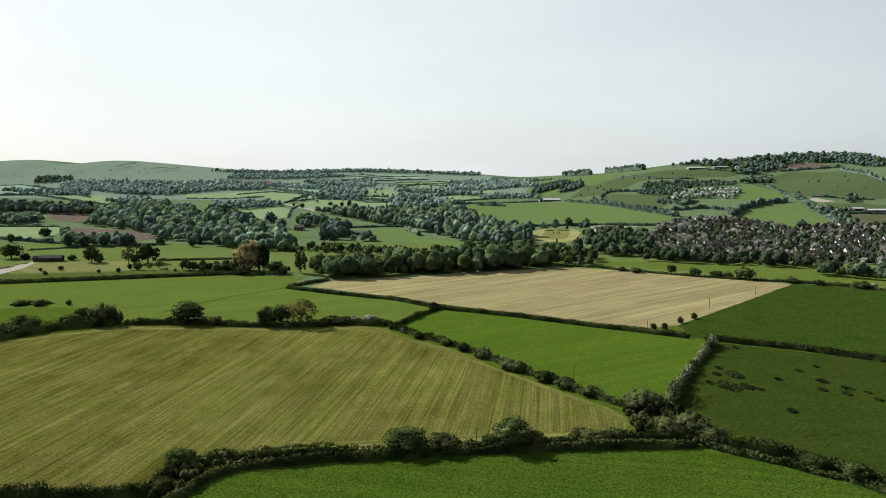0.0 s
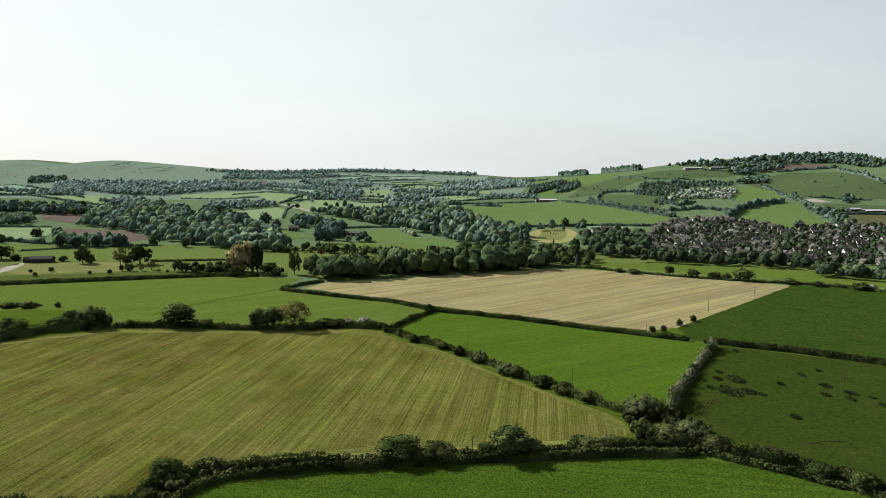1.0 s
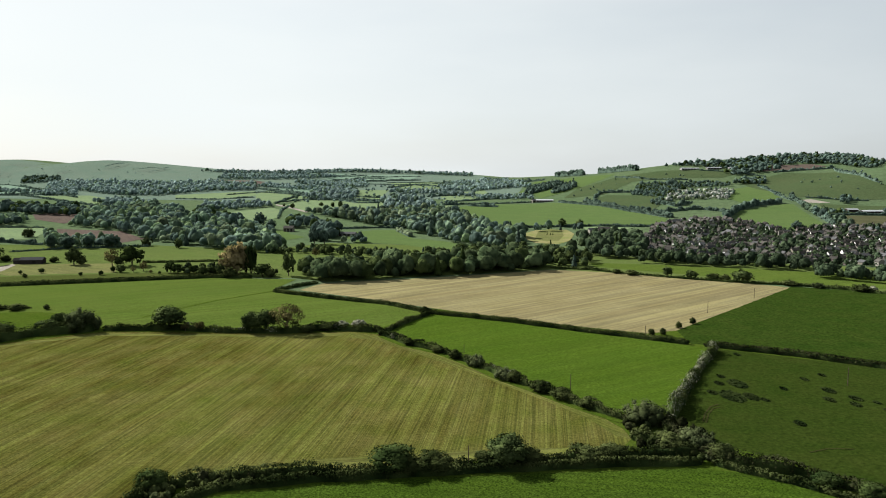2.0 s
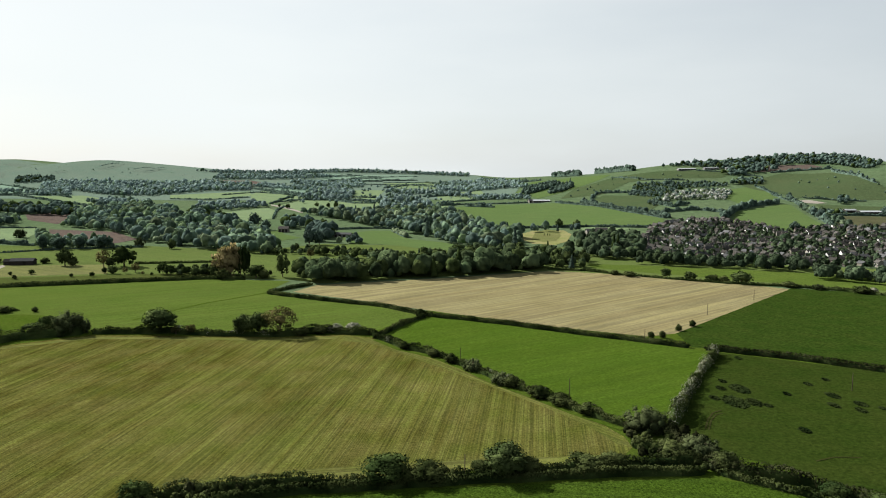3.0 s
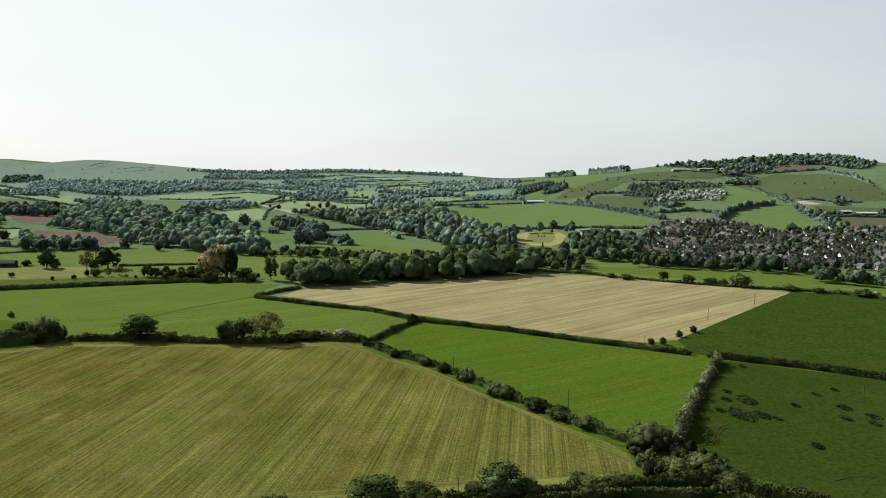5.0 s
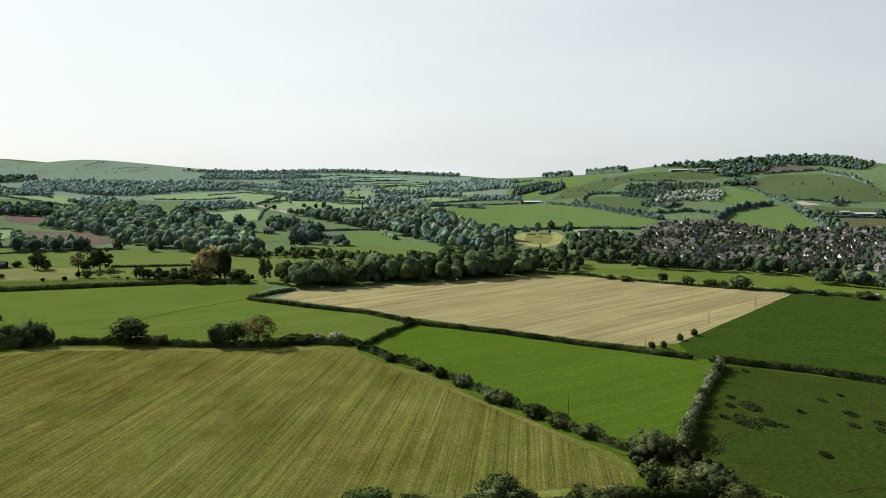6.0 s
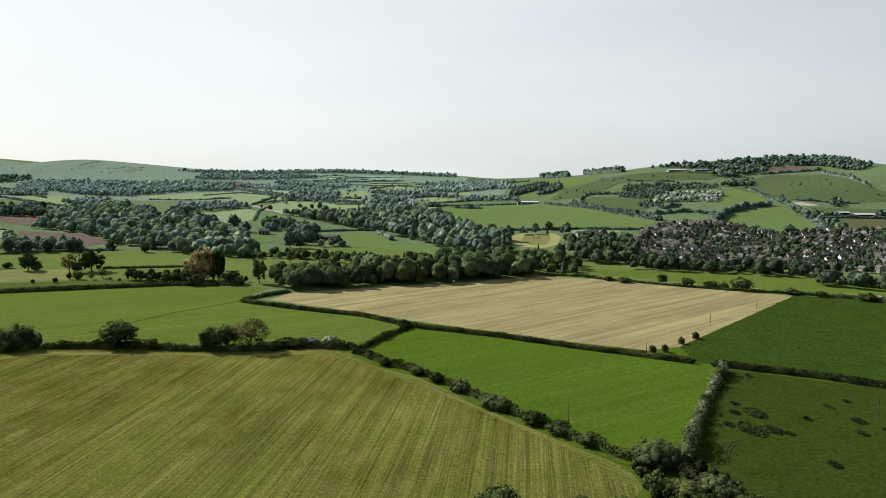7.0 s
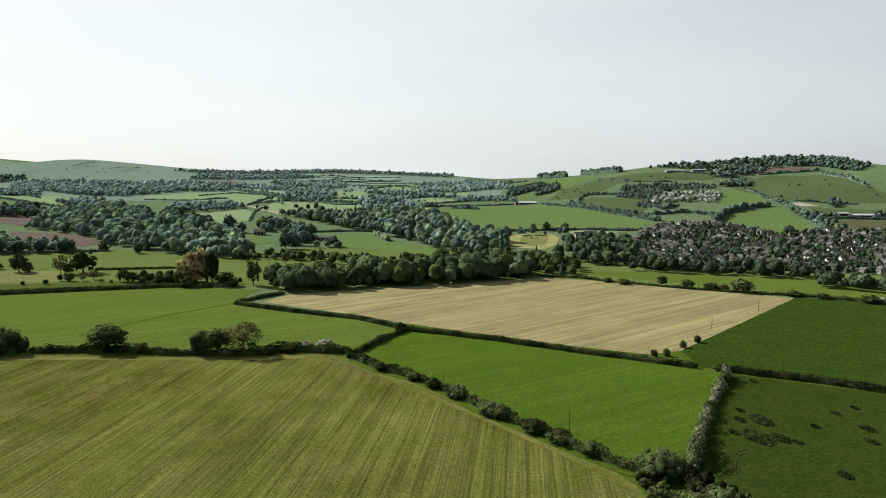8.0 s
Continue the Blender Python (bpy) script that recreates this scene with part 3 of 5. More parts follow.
field([(-1236, 1602), (-792, 1641), (-370, 1574), (21, 1573), (204, 1690), (269, 2091), (162, 2976), (-210, 3039), (-674, 2886), (-1112, 2796), (-1364, 2619), (-1689, 2622), (-1992, 2595)], hill2, 0.32, "upland grass below the skyline, tinted pale by haze")
field([(-495, 544), (-375, 570), (-291, 594), (-199, 621), (-122, 611), (-91, 592), (112, 666), (217, 623), (297, 575), (429, 502), (539, 634), (383, 689), (228, 748), (146, 814), (-61, 869), (-135, 881), (-206, 812), (-345, 857), (-481, 845), (-611, 829), (-724, 801)], soft, 0.10, "plain green grassland on the valley floor")
field([(64.7, 238.3), (70.1, 246.1), (69.9, 255), (63.9, 270.7), (53.1, 288.3), (38.7, 311.8), (19.1, 340.4), (-32, 403.5), (-49.9, 411), (-90.2, 404.8), (-121.9, 407.8), (-195.5, 410.7), (-248.9, 375.3), (-301.8, 344.3), (-337.2, 265.6), (-252.1, 196), (-181.6, 193.1), (-105.8, 192.4), (-87.8, 193.9), (-85, 211.3), (-35.1, 221.2), (12.9, 227.9), (42.8, 230.5), (60.8, 235.1)], mown, 0.10, "pale mown hay field with long mowing stripes")
field([(-29.1, 411), (-3.5, 463), (76.4, 419.1), (147.6, 371), (121, 323.3), (99.6, 283.6), (71, 271.4), (45.8, 305.6), (19.4, 345.8), (-7.7, 381)], lush_near, 0.12, "bright green lush grass field")
field([(-108, 552), (-95, 583), (24, 625), (111, 662), (171, 647), (216, 619), (256, 594), (292, 564), (144.9, 412.9), (125.2, 405.2), (78.1, 428.9), (6.4, 474.9), (-59, 521)], stubble, 0.10, "pale tan stubble field with drill lines")
field([(-468, 539), (-369, 562), (-288, 588), (-197, 614), (-121, 605), (-128, 560), (-57, 510), (-5.5, 466.9), (-14.9, 453.4), (-33.2, 418.9), (-51.8, 427), (-86.2, 418.8), (-153.3, 418.6), (-201.4, 423.4), (-237, 410.6), (-261.1, 394.3), (-317.5, 362.7)], lush, 0.10, "bright green grass field beside the hedge")
field([(144.9, 412.9), (296, 569), (353, 541), (452, 484), (296.8, 312.7), (223, 335.2), (154.5, 375.9), (142.1, 381.2)], rough, 0.10, "dark green rough pasture beyond the field hedge")
field([(150.6, 370.8), (221, 332.1), (284.8, 299.6), (179.9, 185.5), (138.3, 203.9), (118.6, 223.6), (94.6, 246.1), (91.9, 264.6)], graze, 0.10, "dark grazed pasture with nettle patches")
field([(161, 710), (241, 692), (359, 645), (399, 608), (476, 559), (446, 523), (365, 555), (264, 612), (200, 654), (158, 685)], lush, 0.15, "green meadow strip below the village")
field([(-409, 644), (-422, 698), (-381, 698), (-325, 703), (-309, 674), (-296, 644), (-360, 630), (-383, 623)], hay, 0.16, "pale yellow cut meadow beside a barn")
field([(-608, 781), (-526, 805), (-444, 828), (-343, 834), (-250, 823), (-221, 738), (-271, 716), (-323, 711), (-429, 710), (-473, 723), (-549, 704)], soft, 0.16, "green paddock with a clipped hedge behind it")
field([(-491, 596), (-422, 644), (-394, 616), (-290, 637), (-245, 645), (-196, 645), (-190, 624), (-294, 601), (-378, 576), (-460, 558)], olive, 0.17, "olive green paddock with young trees")
field([(-766, 1043), (-690, 1060), (-602, 1066), (-558, 988), (-539, 931), (-581, 890), (-644, 875)], pale, 0.2, "light green arable field by the copse")
field([(-631, 858), (-565, 866), (-488, 856), (-400, 823), (-486, 795), (-573, 778)], soft, 0.2, "soft green field below the arable field")
field([(-742, 1280), (-699, 1331), (-637, 1256), (-608, 1175), (-603, 1128), (-685, 1190)], soil, 0.25, "bare brown ploughed field between trees")
field([(-572, 1050), (-461, 1019), (-388, 926), (-399, 881), (-465, 926), (-530, 974)], soil, 0.25, "bare brown ploughed field behind a tree row")
field([(-194, 752), (-145, 776), (-67, 767), (-15, 749), (-52, 735), (-111, 725), (-135, 675), (-150, 645), (-166, 675)], soft, 0.2, "light green meadow behind the wood edge")
field([(-141, 985), (-89, 1029), (-53, 1029), (-30, 932), (12, 900), (58, 836), (44, 809), (-3, 825), (-46, 870), (-98, 881)], lush2, 0.25, "light green meadow between woods")
field([(-235, 1015), (-225, 1045), (-208, 985), (-176, 944), (-199, 905)], lush2, 0.22, "small green lawn among dark conifers")
field([(-24, 1306), (90, 1435), (245, 1373), (322, 1233), (373, 1104), (343, 1030), (236, 1067), (147, 1070), (108, 1076), (64, 1179)], lush2, 0.3, "large smooth green field on the spur")
field([(433, 1000), (494, 1117), (600, 1178), (612, 1173), (561, 976), (482, 958), (437, 964)], lush2, 0.3, "smooth green field above the village")
field([(658, 1494), (734, 1520), (783, 1544), (869, 1496), (838, 1276), (850, 1201), (705, 1208), (652, 1241), (634, 1334)], hill, 0.4, "broad green hillside pasture")
field([(268, 1436), (328, 1584), (434, 1667), (535, 1642), (614, 1602), (691, 1566), (637, 1528), (441, 1547), (348, 1422)], hill, 0.4, "green hillside pasture below the hilltop farm")
field([(207, 1715), (303, 2092), (416, 1972), (459, 1763), (411, 1684), (287, 1538), (228, 1481)], lush2, 0.4, "green hillside pasture by the copses")
field([(121, 975), (149, 1020), (195, 1018), (197, 972), (177, 902), (156, 868), (129, 881), (123, 917)], sand, 0.3, "sandy bare yard with patches of grass")
field([(598, 1383), (665, 1438), (618, 1223), (529, 1193), (528, 1237)], lush2, 0.35, "green paddock on the hill beside scrub")
field([(725, 1571), (771, 1614), (875, 1598), (891, 1568), (838, 1552)], soil, 0.5, "brown ploughed field under the hilltop wood")
field([(617, 1066), (656, 1076), (713, 1072), (770, 1060), (690, 950), (641, 964), (588, 974), (598, 1020)], soil2, 0.3, "brown fallow field by the farm sheds")
field([(322, 1370), (350, 1409), (423, 1326), (402, 1221), (359, 1152), (324, 1282)], hill, 0.4, "bluish green field on the hill foot")
field([(224, 1044), (241, 1052), (291, 1012), (258, 985), (221, 1000)], pale, 0.3, "pale green paddock below the spur")
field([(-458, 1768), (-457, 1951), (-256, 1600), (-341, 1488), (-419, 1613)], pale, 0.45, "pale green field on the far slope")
field([(-455, 1975), (-381, 2063), (-220, 1851), (-239, 1662), (-338, 1712)], cool, 0.5, "field on the far slope, haze-tinted pale and bluish")
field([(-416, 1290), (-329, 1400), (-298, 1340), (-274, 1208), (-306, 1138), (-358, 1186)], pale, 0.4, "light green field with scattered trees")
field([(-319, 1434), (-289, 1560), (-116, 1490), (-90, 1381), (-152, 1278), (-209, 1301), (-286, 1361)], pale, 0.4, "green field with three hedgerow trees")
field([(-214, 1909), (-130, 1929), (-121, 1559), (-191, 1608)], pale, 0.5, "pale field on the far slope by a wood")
field([(-500, 2714), (-315, 2659), (-54, 2740), (-93, 2562), (-364, 2402)], cool, 0.6, "distant field under the skyline, haze-tinted pale")
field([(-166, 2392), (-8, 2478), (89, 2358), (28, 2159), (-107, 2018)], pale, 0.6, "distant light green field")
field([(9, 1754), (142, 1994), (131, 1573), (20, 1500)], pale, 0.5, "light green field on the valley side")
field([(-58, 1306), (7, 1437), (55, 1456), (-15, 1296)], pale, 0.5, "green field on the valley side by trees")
field([(-1438, 2091), (-1301, 2121), (-1092, 1949), (-1042, 1742), (-1190, 1728)], cool, 0.55, "green down pasture, haze-tinted pale")
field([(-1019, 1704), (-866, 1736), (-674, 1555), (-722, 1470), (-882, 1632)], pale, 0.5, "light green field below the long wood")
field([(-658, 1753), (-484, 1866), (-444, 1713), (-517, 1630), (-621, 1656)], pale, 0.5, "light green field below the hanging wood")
field([(-730, 2249), (-596, 2302), (-490, 2170), (-533, 1992), (-633, 2109)], soil, 0.6, "distant brown ploughed field")
hedge([(-252.1, 196), (-180.3, 191.7), (-108.1, 187.5), (-85.9, 189.6), (-83.7, 207.9), (-67.3, 214.3), (-34.6, 217.9), (3, 221.2), (42.2, 227), (72.7, 231), (89.4, 233)], 3.8, 4.0, "dense dark field hedge with pale leaf tips")
hedge([(-79, 182), (-75.5, 192), (-72, 201), (-64, 207.8), (-38, 213.6), (-17, 216), (12, 219.6), (56, 223.6), (87, 225.4)], 2.8, 3.2, "trimmed dark hedge along the lane", ragged=0.16)
wood([(-84, 186), (-84, 206), (-68, 213), (-38, 217.5), (-38, 215.5), (-66, 209), (-75, 203), (-79, 187)], 2.8, 2.4, "thicket", "dark bramble scrub between two hedges")
hedge([(89, 232), (99.8, 224.5), (114.6, 215.7), (126.7, 204.7), (133.3, 196.1), (151.9, 180.6)], 3.8, 4.0, "dense dark hedge below the pasture", leaf_bramble)
hedge([(73.8, 264.6), (59.1, 281.4), (45.3, 302.1), (31.6, 320.1), (19.2, 342.5), (4.9, 363.2), (-14.1, 379.6), (-28.4, 400.5), (-36.5, 415.7)], 3.4, 3.6, "bushy dark hedge with round shrubs", blossom=0.06)
hedge([(-35.4, 411), (-64.5, 415.6), (-84, 407.9), (-118.4, 407.8), (-152.1, 415.5), (-196.9, 413.8)], 4.0, 4.0, "bushy dark hedge with white blossom patches", blossom=0.14)
hedge([(-201.8, 413.8), (-231.9, 401.6), (-248.9, 375.3), (-292.7, 351), (-345.9, 316.9)], 5.5, 8.0, "tall overgrown hedge with grey-green shrubs")
hedge([(-31.8, 400.5), (-14.5, 440.7), (-3.5, 459.1)], 2.8, 3.0, "short dark hedge between two fields")
hedge([(-126, 544), (-80, 516), (-34.9, 493.8), (-3.5, 463), (42.9, 439.1), (76.1, 417.5), (106.6, 399.3), (140.7, 379.8)], 3.0, 3.4, "long clipped dark hedge along the stubble field", ragged=0.16)
hedge([(-126, 546), (-112, 568), (-98, 586)], 2.8, 3.0, "clipped dark hedge at the stubble corner", ragged=0.16)
hedge([(90.3, 264.6), (101, 284.5), (122.8, 324.1), (149.1, 367)], 5.0, 4.8, "hawthorn hedge covered with white blossom", blossom=0.52, ragged=0.7)
hedge([(147.5, 375.9), (185.9, 356.2), (220.4, 331.1), (277.3, 291.5)], 3.3, 3.4, "clipped dark hedge between two pastures", leaf_bramble, ragged=0.16)
hedge([(-484, 532), (-371, 564), (-288, 588), (-197, 614), (-161, 611)], 3.0, 3.6, "long dark hedge along the paddocks", ragged=0.2)
hedge([(113, 673), (147, 662), (170, 644), (213, 613), (255, 590), (297, 575), (332, 553), (351, 534), (429, 502)], 2.6, 3.0, "dark hedge behind the stubble field")
hedge([(-304.6, 474), (-278.2, 480.2)], 2.6, 3.0, "low dark hedge stub in the green field")
hedge([(-298, 707), (-270, 711), (-219, 720)], 2.4, 3, "clipped hedge behind the paddock", ragged=0.16)
hedge([(-483, 790), (-434, 822), (-348, 845)], 2.4, 3, "thin dark hedge between paddocks")
hedge([(106, 1054), (189, 1054), (240, 1046), (340, 1008)], 4, 5, "hedge below the spur field")
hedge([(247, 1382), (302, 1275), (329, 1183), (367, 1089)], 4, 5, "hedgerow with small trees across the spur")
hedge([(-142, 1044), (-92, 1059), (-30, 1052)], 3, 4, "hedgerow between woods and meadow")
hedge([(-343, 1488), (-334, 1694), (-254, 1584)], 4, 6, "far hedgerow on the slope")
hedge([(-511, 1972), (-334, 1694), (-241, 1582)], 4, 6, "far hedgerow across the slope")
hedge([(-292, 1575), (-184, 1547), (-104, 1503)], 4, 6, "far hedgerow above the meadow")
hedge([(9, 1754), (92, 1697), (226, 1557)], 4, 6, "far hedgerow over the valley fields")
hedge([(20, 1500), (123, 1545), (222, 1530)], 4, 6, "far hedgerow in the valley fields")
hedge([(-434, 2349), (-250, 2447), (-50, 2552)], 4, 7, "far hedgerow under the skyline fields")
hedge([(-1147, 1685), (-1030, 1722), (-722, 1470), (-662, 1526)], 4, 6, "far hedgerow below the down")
wood([(-119, 614), (-96, 592), (-71, 592), (-43, 608), (8, 622), (62, 640), (106, 666), (114, 681), (104, 710), (68, 701), (9, 676), (-46, 661), (-79, 653), (-106, 653), (-127, 653)], 17, 9.5, 'edge', "tall dark wood edge behind the stubble field")
wood([(-159, 886), (-131, 887), (-138, 985), (-158, 1031), (-194, 1084)], 16.8, 12.8, 'dark', "dark conifers and broadleaf trees round a house")
wood([(-224, 1052), (-194, 1052), (-205, 1112), (-243, 1171)], 15, 12, 'dark', "dark conifers above the lawn")
wood([(-468, 828), (-406, 834), (-378, 834), (-403, 881), (-478, 906), (-546, 966)], 12.3, 12.2, 'mix', "line of field trees by the ploughed field")
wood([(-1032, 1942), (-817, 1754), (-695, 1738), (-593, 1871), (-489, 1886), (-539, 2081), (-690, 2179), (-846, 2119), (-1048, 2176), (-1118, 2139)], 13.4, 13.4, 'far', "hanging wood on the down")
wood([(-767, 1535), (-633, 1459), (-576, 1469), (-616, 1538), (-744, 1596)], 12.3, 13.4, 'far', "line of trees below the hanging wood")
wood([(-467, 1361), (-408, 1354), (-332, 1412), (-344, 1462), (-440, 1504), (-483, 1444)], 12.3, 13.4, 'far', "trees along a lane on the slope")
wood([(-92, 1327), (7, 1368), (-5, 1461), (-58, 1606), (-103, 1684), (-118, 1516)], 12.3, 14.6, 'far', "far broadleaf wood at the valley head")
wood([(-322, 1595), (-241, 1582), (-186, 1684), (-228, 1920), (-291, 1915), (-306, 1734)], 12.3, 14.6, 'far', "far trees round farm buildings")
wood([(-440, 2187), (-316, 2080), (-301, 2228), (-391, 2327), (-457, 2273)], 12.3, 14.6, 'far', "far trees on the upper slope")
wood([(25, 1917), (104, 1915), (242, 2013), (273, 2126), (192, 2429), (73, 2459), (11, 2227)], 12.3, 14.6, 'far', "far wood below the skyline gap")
wood([(417, 1242), (469, 1244), (522, 1225), (565, 1297), (585, 1385), (506, 1345), (489, 1374), (444, 1322)], 7, 9, 'pale', "scrub with pale grey-white blossom")
wood([(379, 1201), (409, 1217), (429, 1246), (432, 1305), (392, 1260)], 6, 11, 'dark', "green bushes below the pale scrub")
wood([(569, 1706), (679, 1599), (719, 1572), (843, 1613), (930, 1581), (932, 1460), (1019, 1558), (1038, 1713), (931, 1703), (790, 1701), (713, 1681), (626, 1709)], 10.0, 9.5, 'dark', "dark hilltop wood")
wood([(656, 1561), (727, 1561), (794, 1567), (742, 1593), (691, 1597)], 11.2, 12.2, 'dark', "trees below the hilltop wood")
wood([(619, 1454), (714, 1478), (718, 1492), (637, 1469)], 10.1, 12.2, 'far', "scrubby trees on the hillside")
wood([(210, 705), (266, 684), (310, 668), (356, 649), (373, 681), (332, 714), (285, 733), (231, 735)], 11, 9.5, 'town', "garden trees along the village foot")
wood([(332, 605), (359, 599), (389, 569), (417, 574), (421, 617), (378, 631), (356, 638)], 10, 9.5, 'town', "trees along the stream by the meadow")
wood([(604, 1138), (577, 971), (590, 952), (606, 1021), (616, 1117)], 11.2, 12.2, 'mix', "trees along the farm track")
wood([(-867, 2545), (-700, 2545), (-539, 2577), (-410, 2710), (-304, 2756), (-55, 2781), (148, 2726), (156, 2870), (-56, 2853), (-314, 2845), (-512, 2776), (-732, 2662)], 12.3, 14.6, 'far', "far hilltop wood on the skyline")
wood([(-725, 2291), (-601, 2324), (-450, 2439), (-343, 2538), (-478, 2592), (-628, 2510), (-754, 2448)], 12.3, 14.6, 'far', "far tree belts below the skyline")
wood([(70.4, 264.6), (78, 248.4), (90.2, 256.3), (96.7, 250.2), (95.5, 228.5), (85.8, 226), (79, 232), (69.5, 237.2), (71.6, 250.2)], 3.2, 3.2, 'thicket', "dark thicket where the hedges meet")
wood([(-1627, 2400), (-1181, 2459), (-901, 2467), (-697, 2391), (-993, 2257), (-1160, 2220), (-1453, 2139)], 2.2, 42, 'far', "scattered bushes on the upland pasture")
wood([(-316, 1708), (-304, 2245), (-8, 2367), (126, 2009), (94, 1498), (-30, 1489), (-172, 1442), (-324, 1485)], 7, 40, 'far', "scattered trees over the far valley fields")
wood([(255, 1428), (334, 1468), (437, 1533), (637, 1528), (606, 1580), (425, 1634), (317, 1559)], 4.2, 32, 'strew', "scattered hedgerow trees on the spur")
wood([(689, 1356), (794, 1225), (842, 1219), (843, 1304), (831, 1450), (762, 1455)], 4.2, 34, 'strew', "scattered bushes on the hillside pasture")
wood([(223, 739), (304, 973), (358, 1036), (446, 1023), (488, 953), (564, 962), (684, 962), (486, 663), (440, 672), (378, 689), (335, 723), (287, 737)], 6.0, 9.2, 'town', "garden trees among the village houses")
wood([(390, 798), (424, 787), (445, 814), (457, 878), (411, 842)], 11.2, 13.4, 'town', "dark trees in the middle of the village")
wood([(-293, 644), (-258, 638), (-194, 638), (-195, 641), (-244, 641), (-292, 641)], 9, 24, 'mix', "field trees in the paddock strip")
wood([(-245, 631), (-192, 638), (-198, 660), (-248, 652)], 7, 14, 'mix', "orchard trees by the copper tree")
wood([(-159, 624), (-121, 645), (-120, 640), (-150, 645)], 9, 13, 'mix', "bushy trees along the meadow edge")
wood([(-129, 868), (-91, 881), (-46, 858), (-61, 868), (-100, 901)], 11.2, 12.2, 'mix', "trees round the long low building")
wood([(64, 1006), (121, 996), (208, 1016), (226, 986), (182, 1017), (122, 1002)], 13.4, 12.8, 'mix', "tree belt below the big spur field")
wood([(535, 925), (608, 933), (656, 923), (660, 928), (553, 929)], 11.2, 17.1, 'mix', "trees along the lower village lane")
hedge([(-524, 1742), (-458, 1824), (-338, 1712)], 3, 5, "thin far hedge on the slope")
hedge([(-616, 1640), (-512, 1614), (-431, 1662)], 3, 5, "thin far hedge under the wood")
hedge([(-188, 1577), (-120, 1544), (-70, 1574)], 3, 5, "far hedge across the pale field")
hedge([(-272, 1198), (-298, 1340), (-301, 1432)], 3, 5, "far hedge along the lane")
hedge([(-409, 2562), (-222, 2593), (-53, 2701)], 3, 6, "far hedge near the skyline")
hedge([(-166, 2392), (-8, 2478), (89, 2358)], 3, 6, "far hedge below the skyline fields")
hedge([(-58, 1306), (7, 1437), (91, 1447), (206, 1417)], 3, 5, "far hedge beside the valley wood")
hedge([(434, 1667), (480, 1548), (557, 1515)], 3, 5, "hedge over the crest pasture")
hedge([(210, 989), (257, 979)], 3, 4, "hedge below the small paddock")
hedge([(614, 1602), (691, 1566), (734, 1520)], 3, 5, "hedge across the hilltop")
hedge([(620, 1076), (656, 1084), (713, 1080), (765, 1068)], 4, 6, "overgrown hedge by the farm sheds", leaf_copse)
hedge([(-601, 1066), (-690, 1060), (-766, 1043)], 2.5, 3, "hedge beside the light arable field")
field([(-422, 597), (-404, 616), (-405, 651), (-416, 690), (-424, 698), (-415, 658), (-415, 633), (-433, 613)], gravel, 0.25, "pale gravel track to the barn")
field([(631, 1192), (622, 1153), (588, 1046), (569, 957), (574, 957), (597, 1056), (629, 1158), (637, 1197)], gravel, 0.35, "pale farm track down the hill")
field([(647, 1211), (664, 1215), (683, 1187), (661, 1183), (644, 1187)], gravel, 0.35, "bare chalky bank by the farm")
field([(553, 920), (561, 920), (536, 843), (528, 843)], gravel, 0.4, "pale village street")
field([(323, 947), (334, 944), (331, 882), (318, 874)], gravel, 0.4, "pale village lane between houses")
field([(-334, 1449), (-291, 1384), (-240, 1293), (-242, 1313), (-298, 1419), (-340, 1475)], gravel, 0.5, "narrow pale lane across the slope")
field([(-190, 451), (-163.5, 505), (-130, 546), (-112, 568), (-110.6, 566.6), (-128, 544.6), (-161.5, 503.6), (-188, 449.6)], verge, 0.2, "worn footpath line across the grass field")
hedge([(-1437, 2064), (-1286, 2095), (-1072, 1927)], 3, 5, "thin hedge on the down slope")
hedge([(-272, 2289), (-122, 2308), (32, 2431)], 3, 6, "far hedge on the upper fields")
hedge([(-483, 2402), (-321, 2372), (-170, 2457)], 3, 6, "far hedge above the far wood")
wood([(58, 809), (95, 784), (160, 778), (168, 710), (150, 673), (114, 681), (65, 673), (9, 657), (-45, 646), (-64, 660), (-55, 700), (-33, 735), (10, 749), (43, 778)], 13, 11, 'mix', "mixed broadleaf wood behind the stubble field")
wood([(-33, 1007), (12, 900), (58, 831), (98, 809), (118, 881), (119, 982), (99, 1026), (60, 1088), (6, 1174), (-42, 1140)], 15.5, 13.2, 'mix', "mixed broadleaf wood in the valley")
wood([(-571, 1084), (-510, 1051), (-429, 982), (-386, 913), (-319, 863), (-245, 807), (-172, 781), (-208, 905), (-265, 1015), (-317, 1079), (-373, 1141), (-463, 1273), (-558, 1393), (-633, 1433), (-640, 1323), (-623, 1225)], 16, 13.6, 'mix', "dense broadleaf wood in the valley bottom")
wood([(-245, 1293), (-161, 1184), (-84, 1075), (-21, 1037), (15, 1139), (70, 1104), (57, 1224), (6, 1305), (-48, 1306), (-100, 1287), (-172, 1269)], 13.4, 11.0, 'mix', "belt of trees along the valley")
wood([(-993, 1388), (-915, 1409), (-730, 1390), (-634, 1278), (-659, 1255), (-772, 1287), (-843, 1298), (-924, 1291)], 14.6, 12.2, 'dark', "long dark wood on the lower slope")
wood([(-750, 1070), (-706, 1084), (-664, 1106), (-673, 1161), (-715, 1207), (-752, 1203), (-820, 1171)], 12.3, 12.2, 'mix', "broadleaf trees by the ploughed field")
wood([(195, 924), (247, 940), (268, 880), (226, 735), (188, 736), (175, 759), (177, 845)], 13.4, 11.0, 'town', "dark trees at the village edge")
wood([(-199, 812), (-152, 812), (-96, 802), (-28, 768), (-28, 749), (-92, 767), (-145, 776), (-192, 781)], 7.5, 8, 'mix', "hedgerow wood between meadow and house")
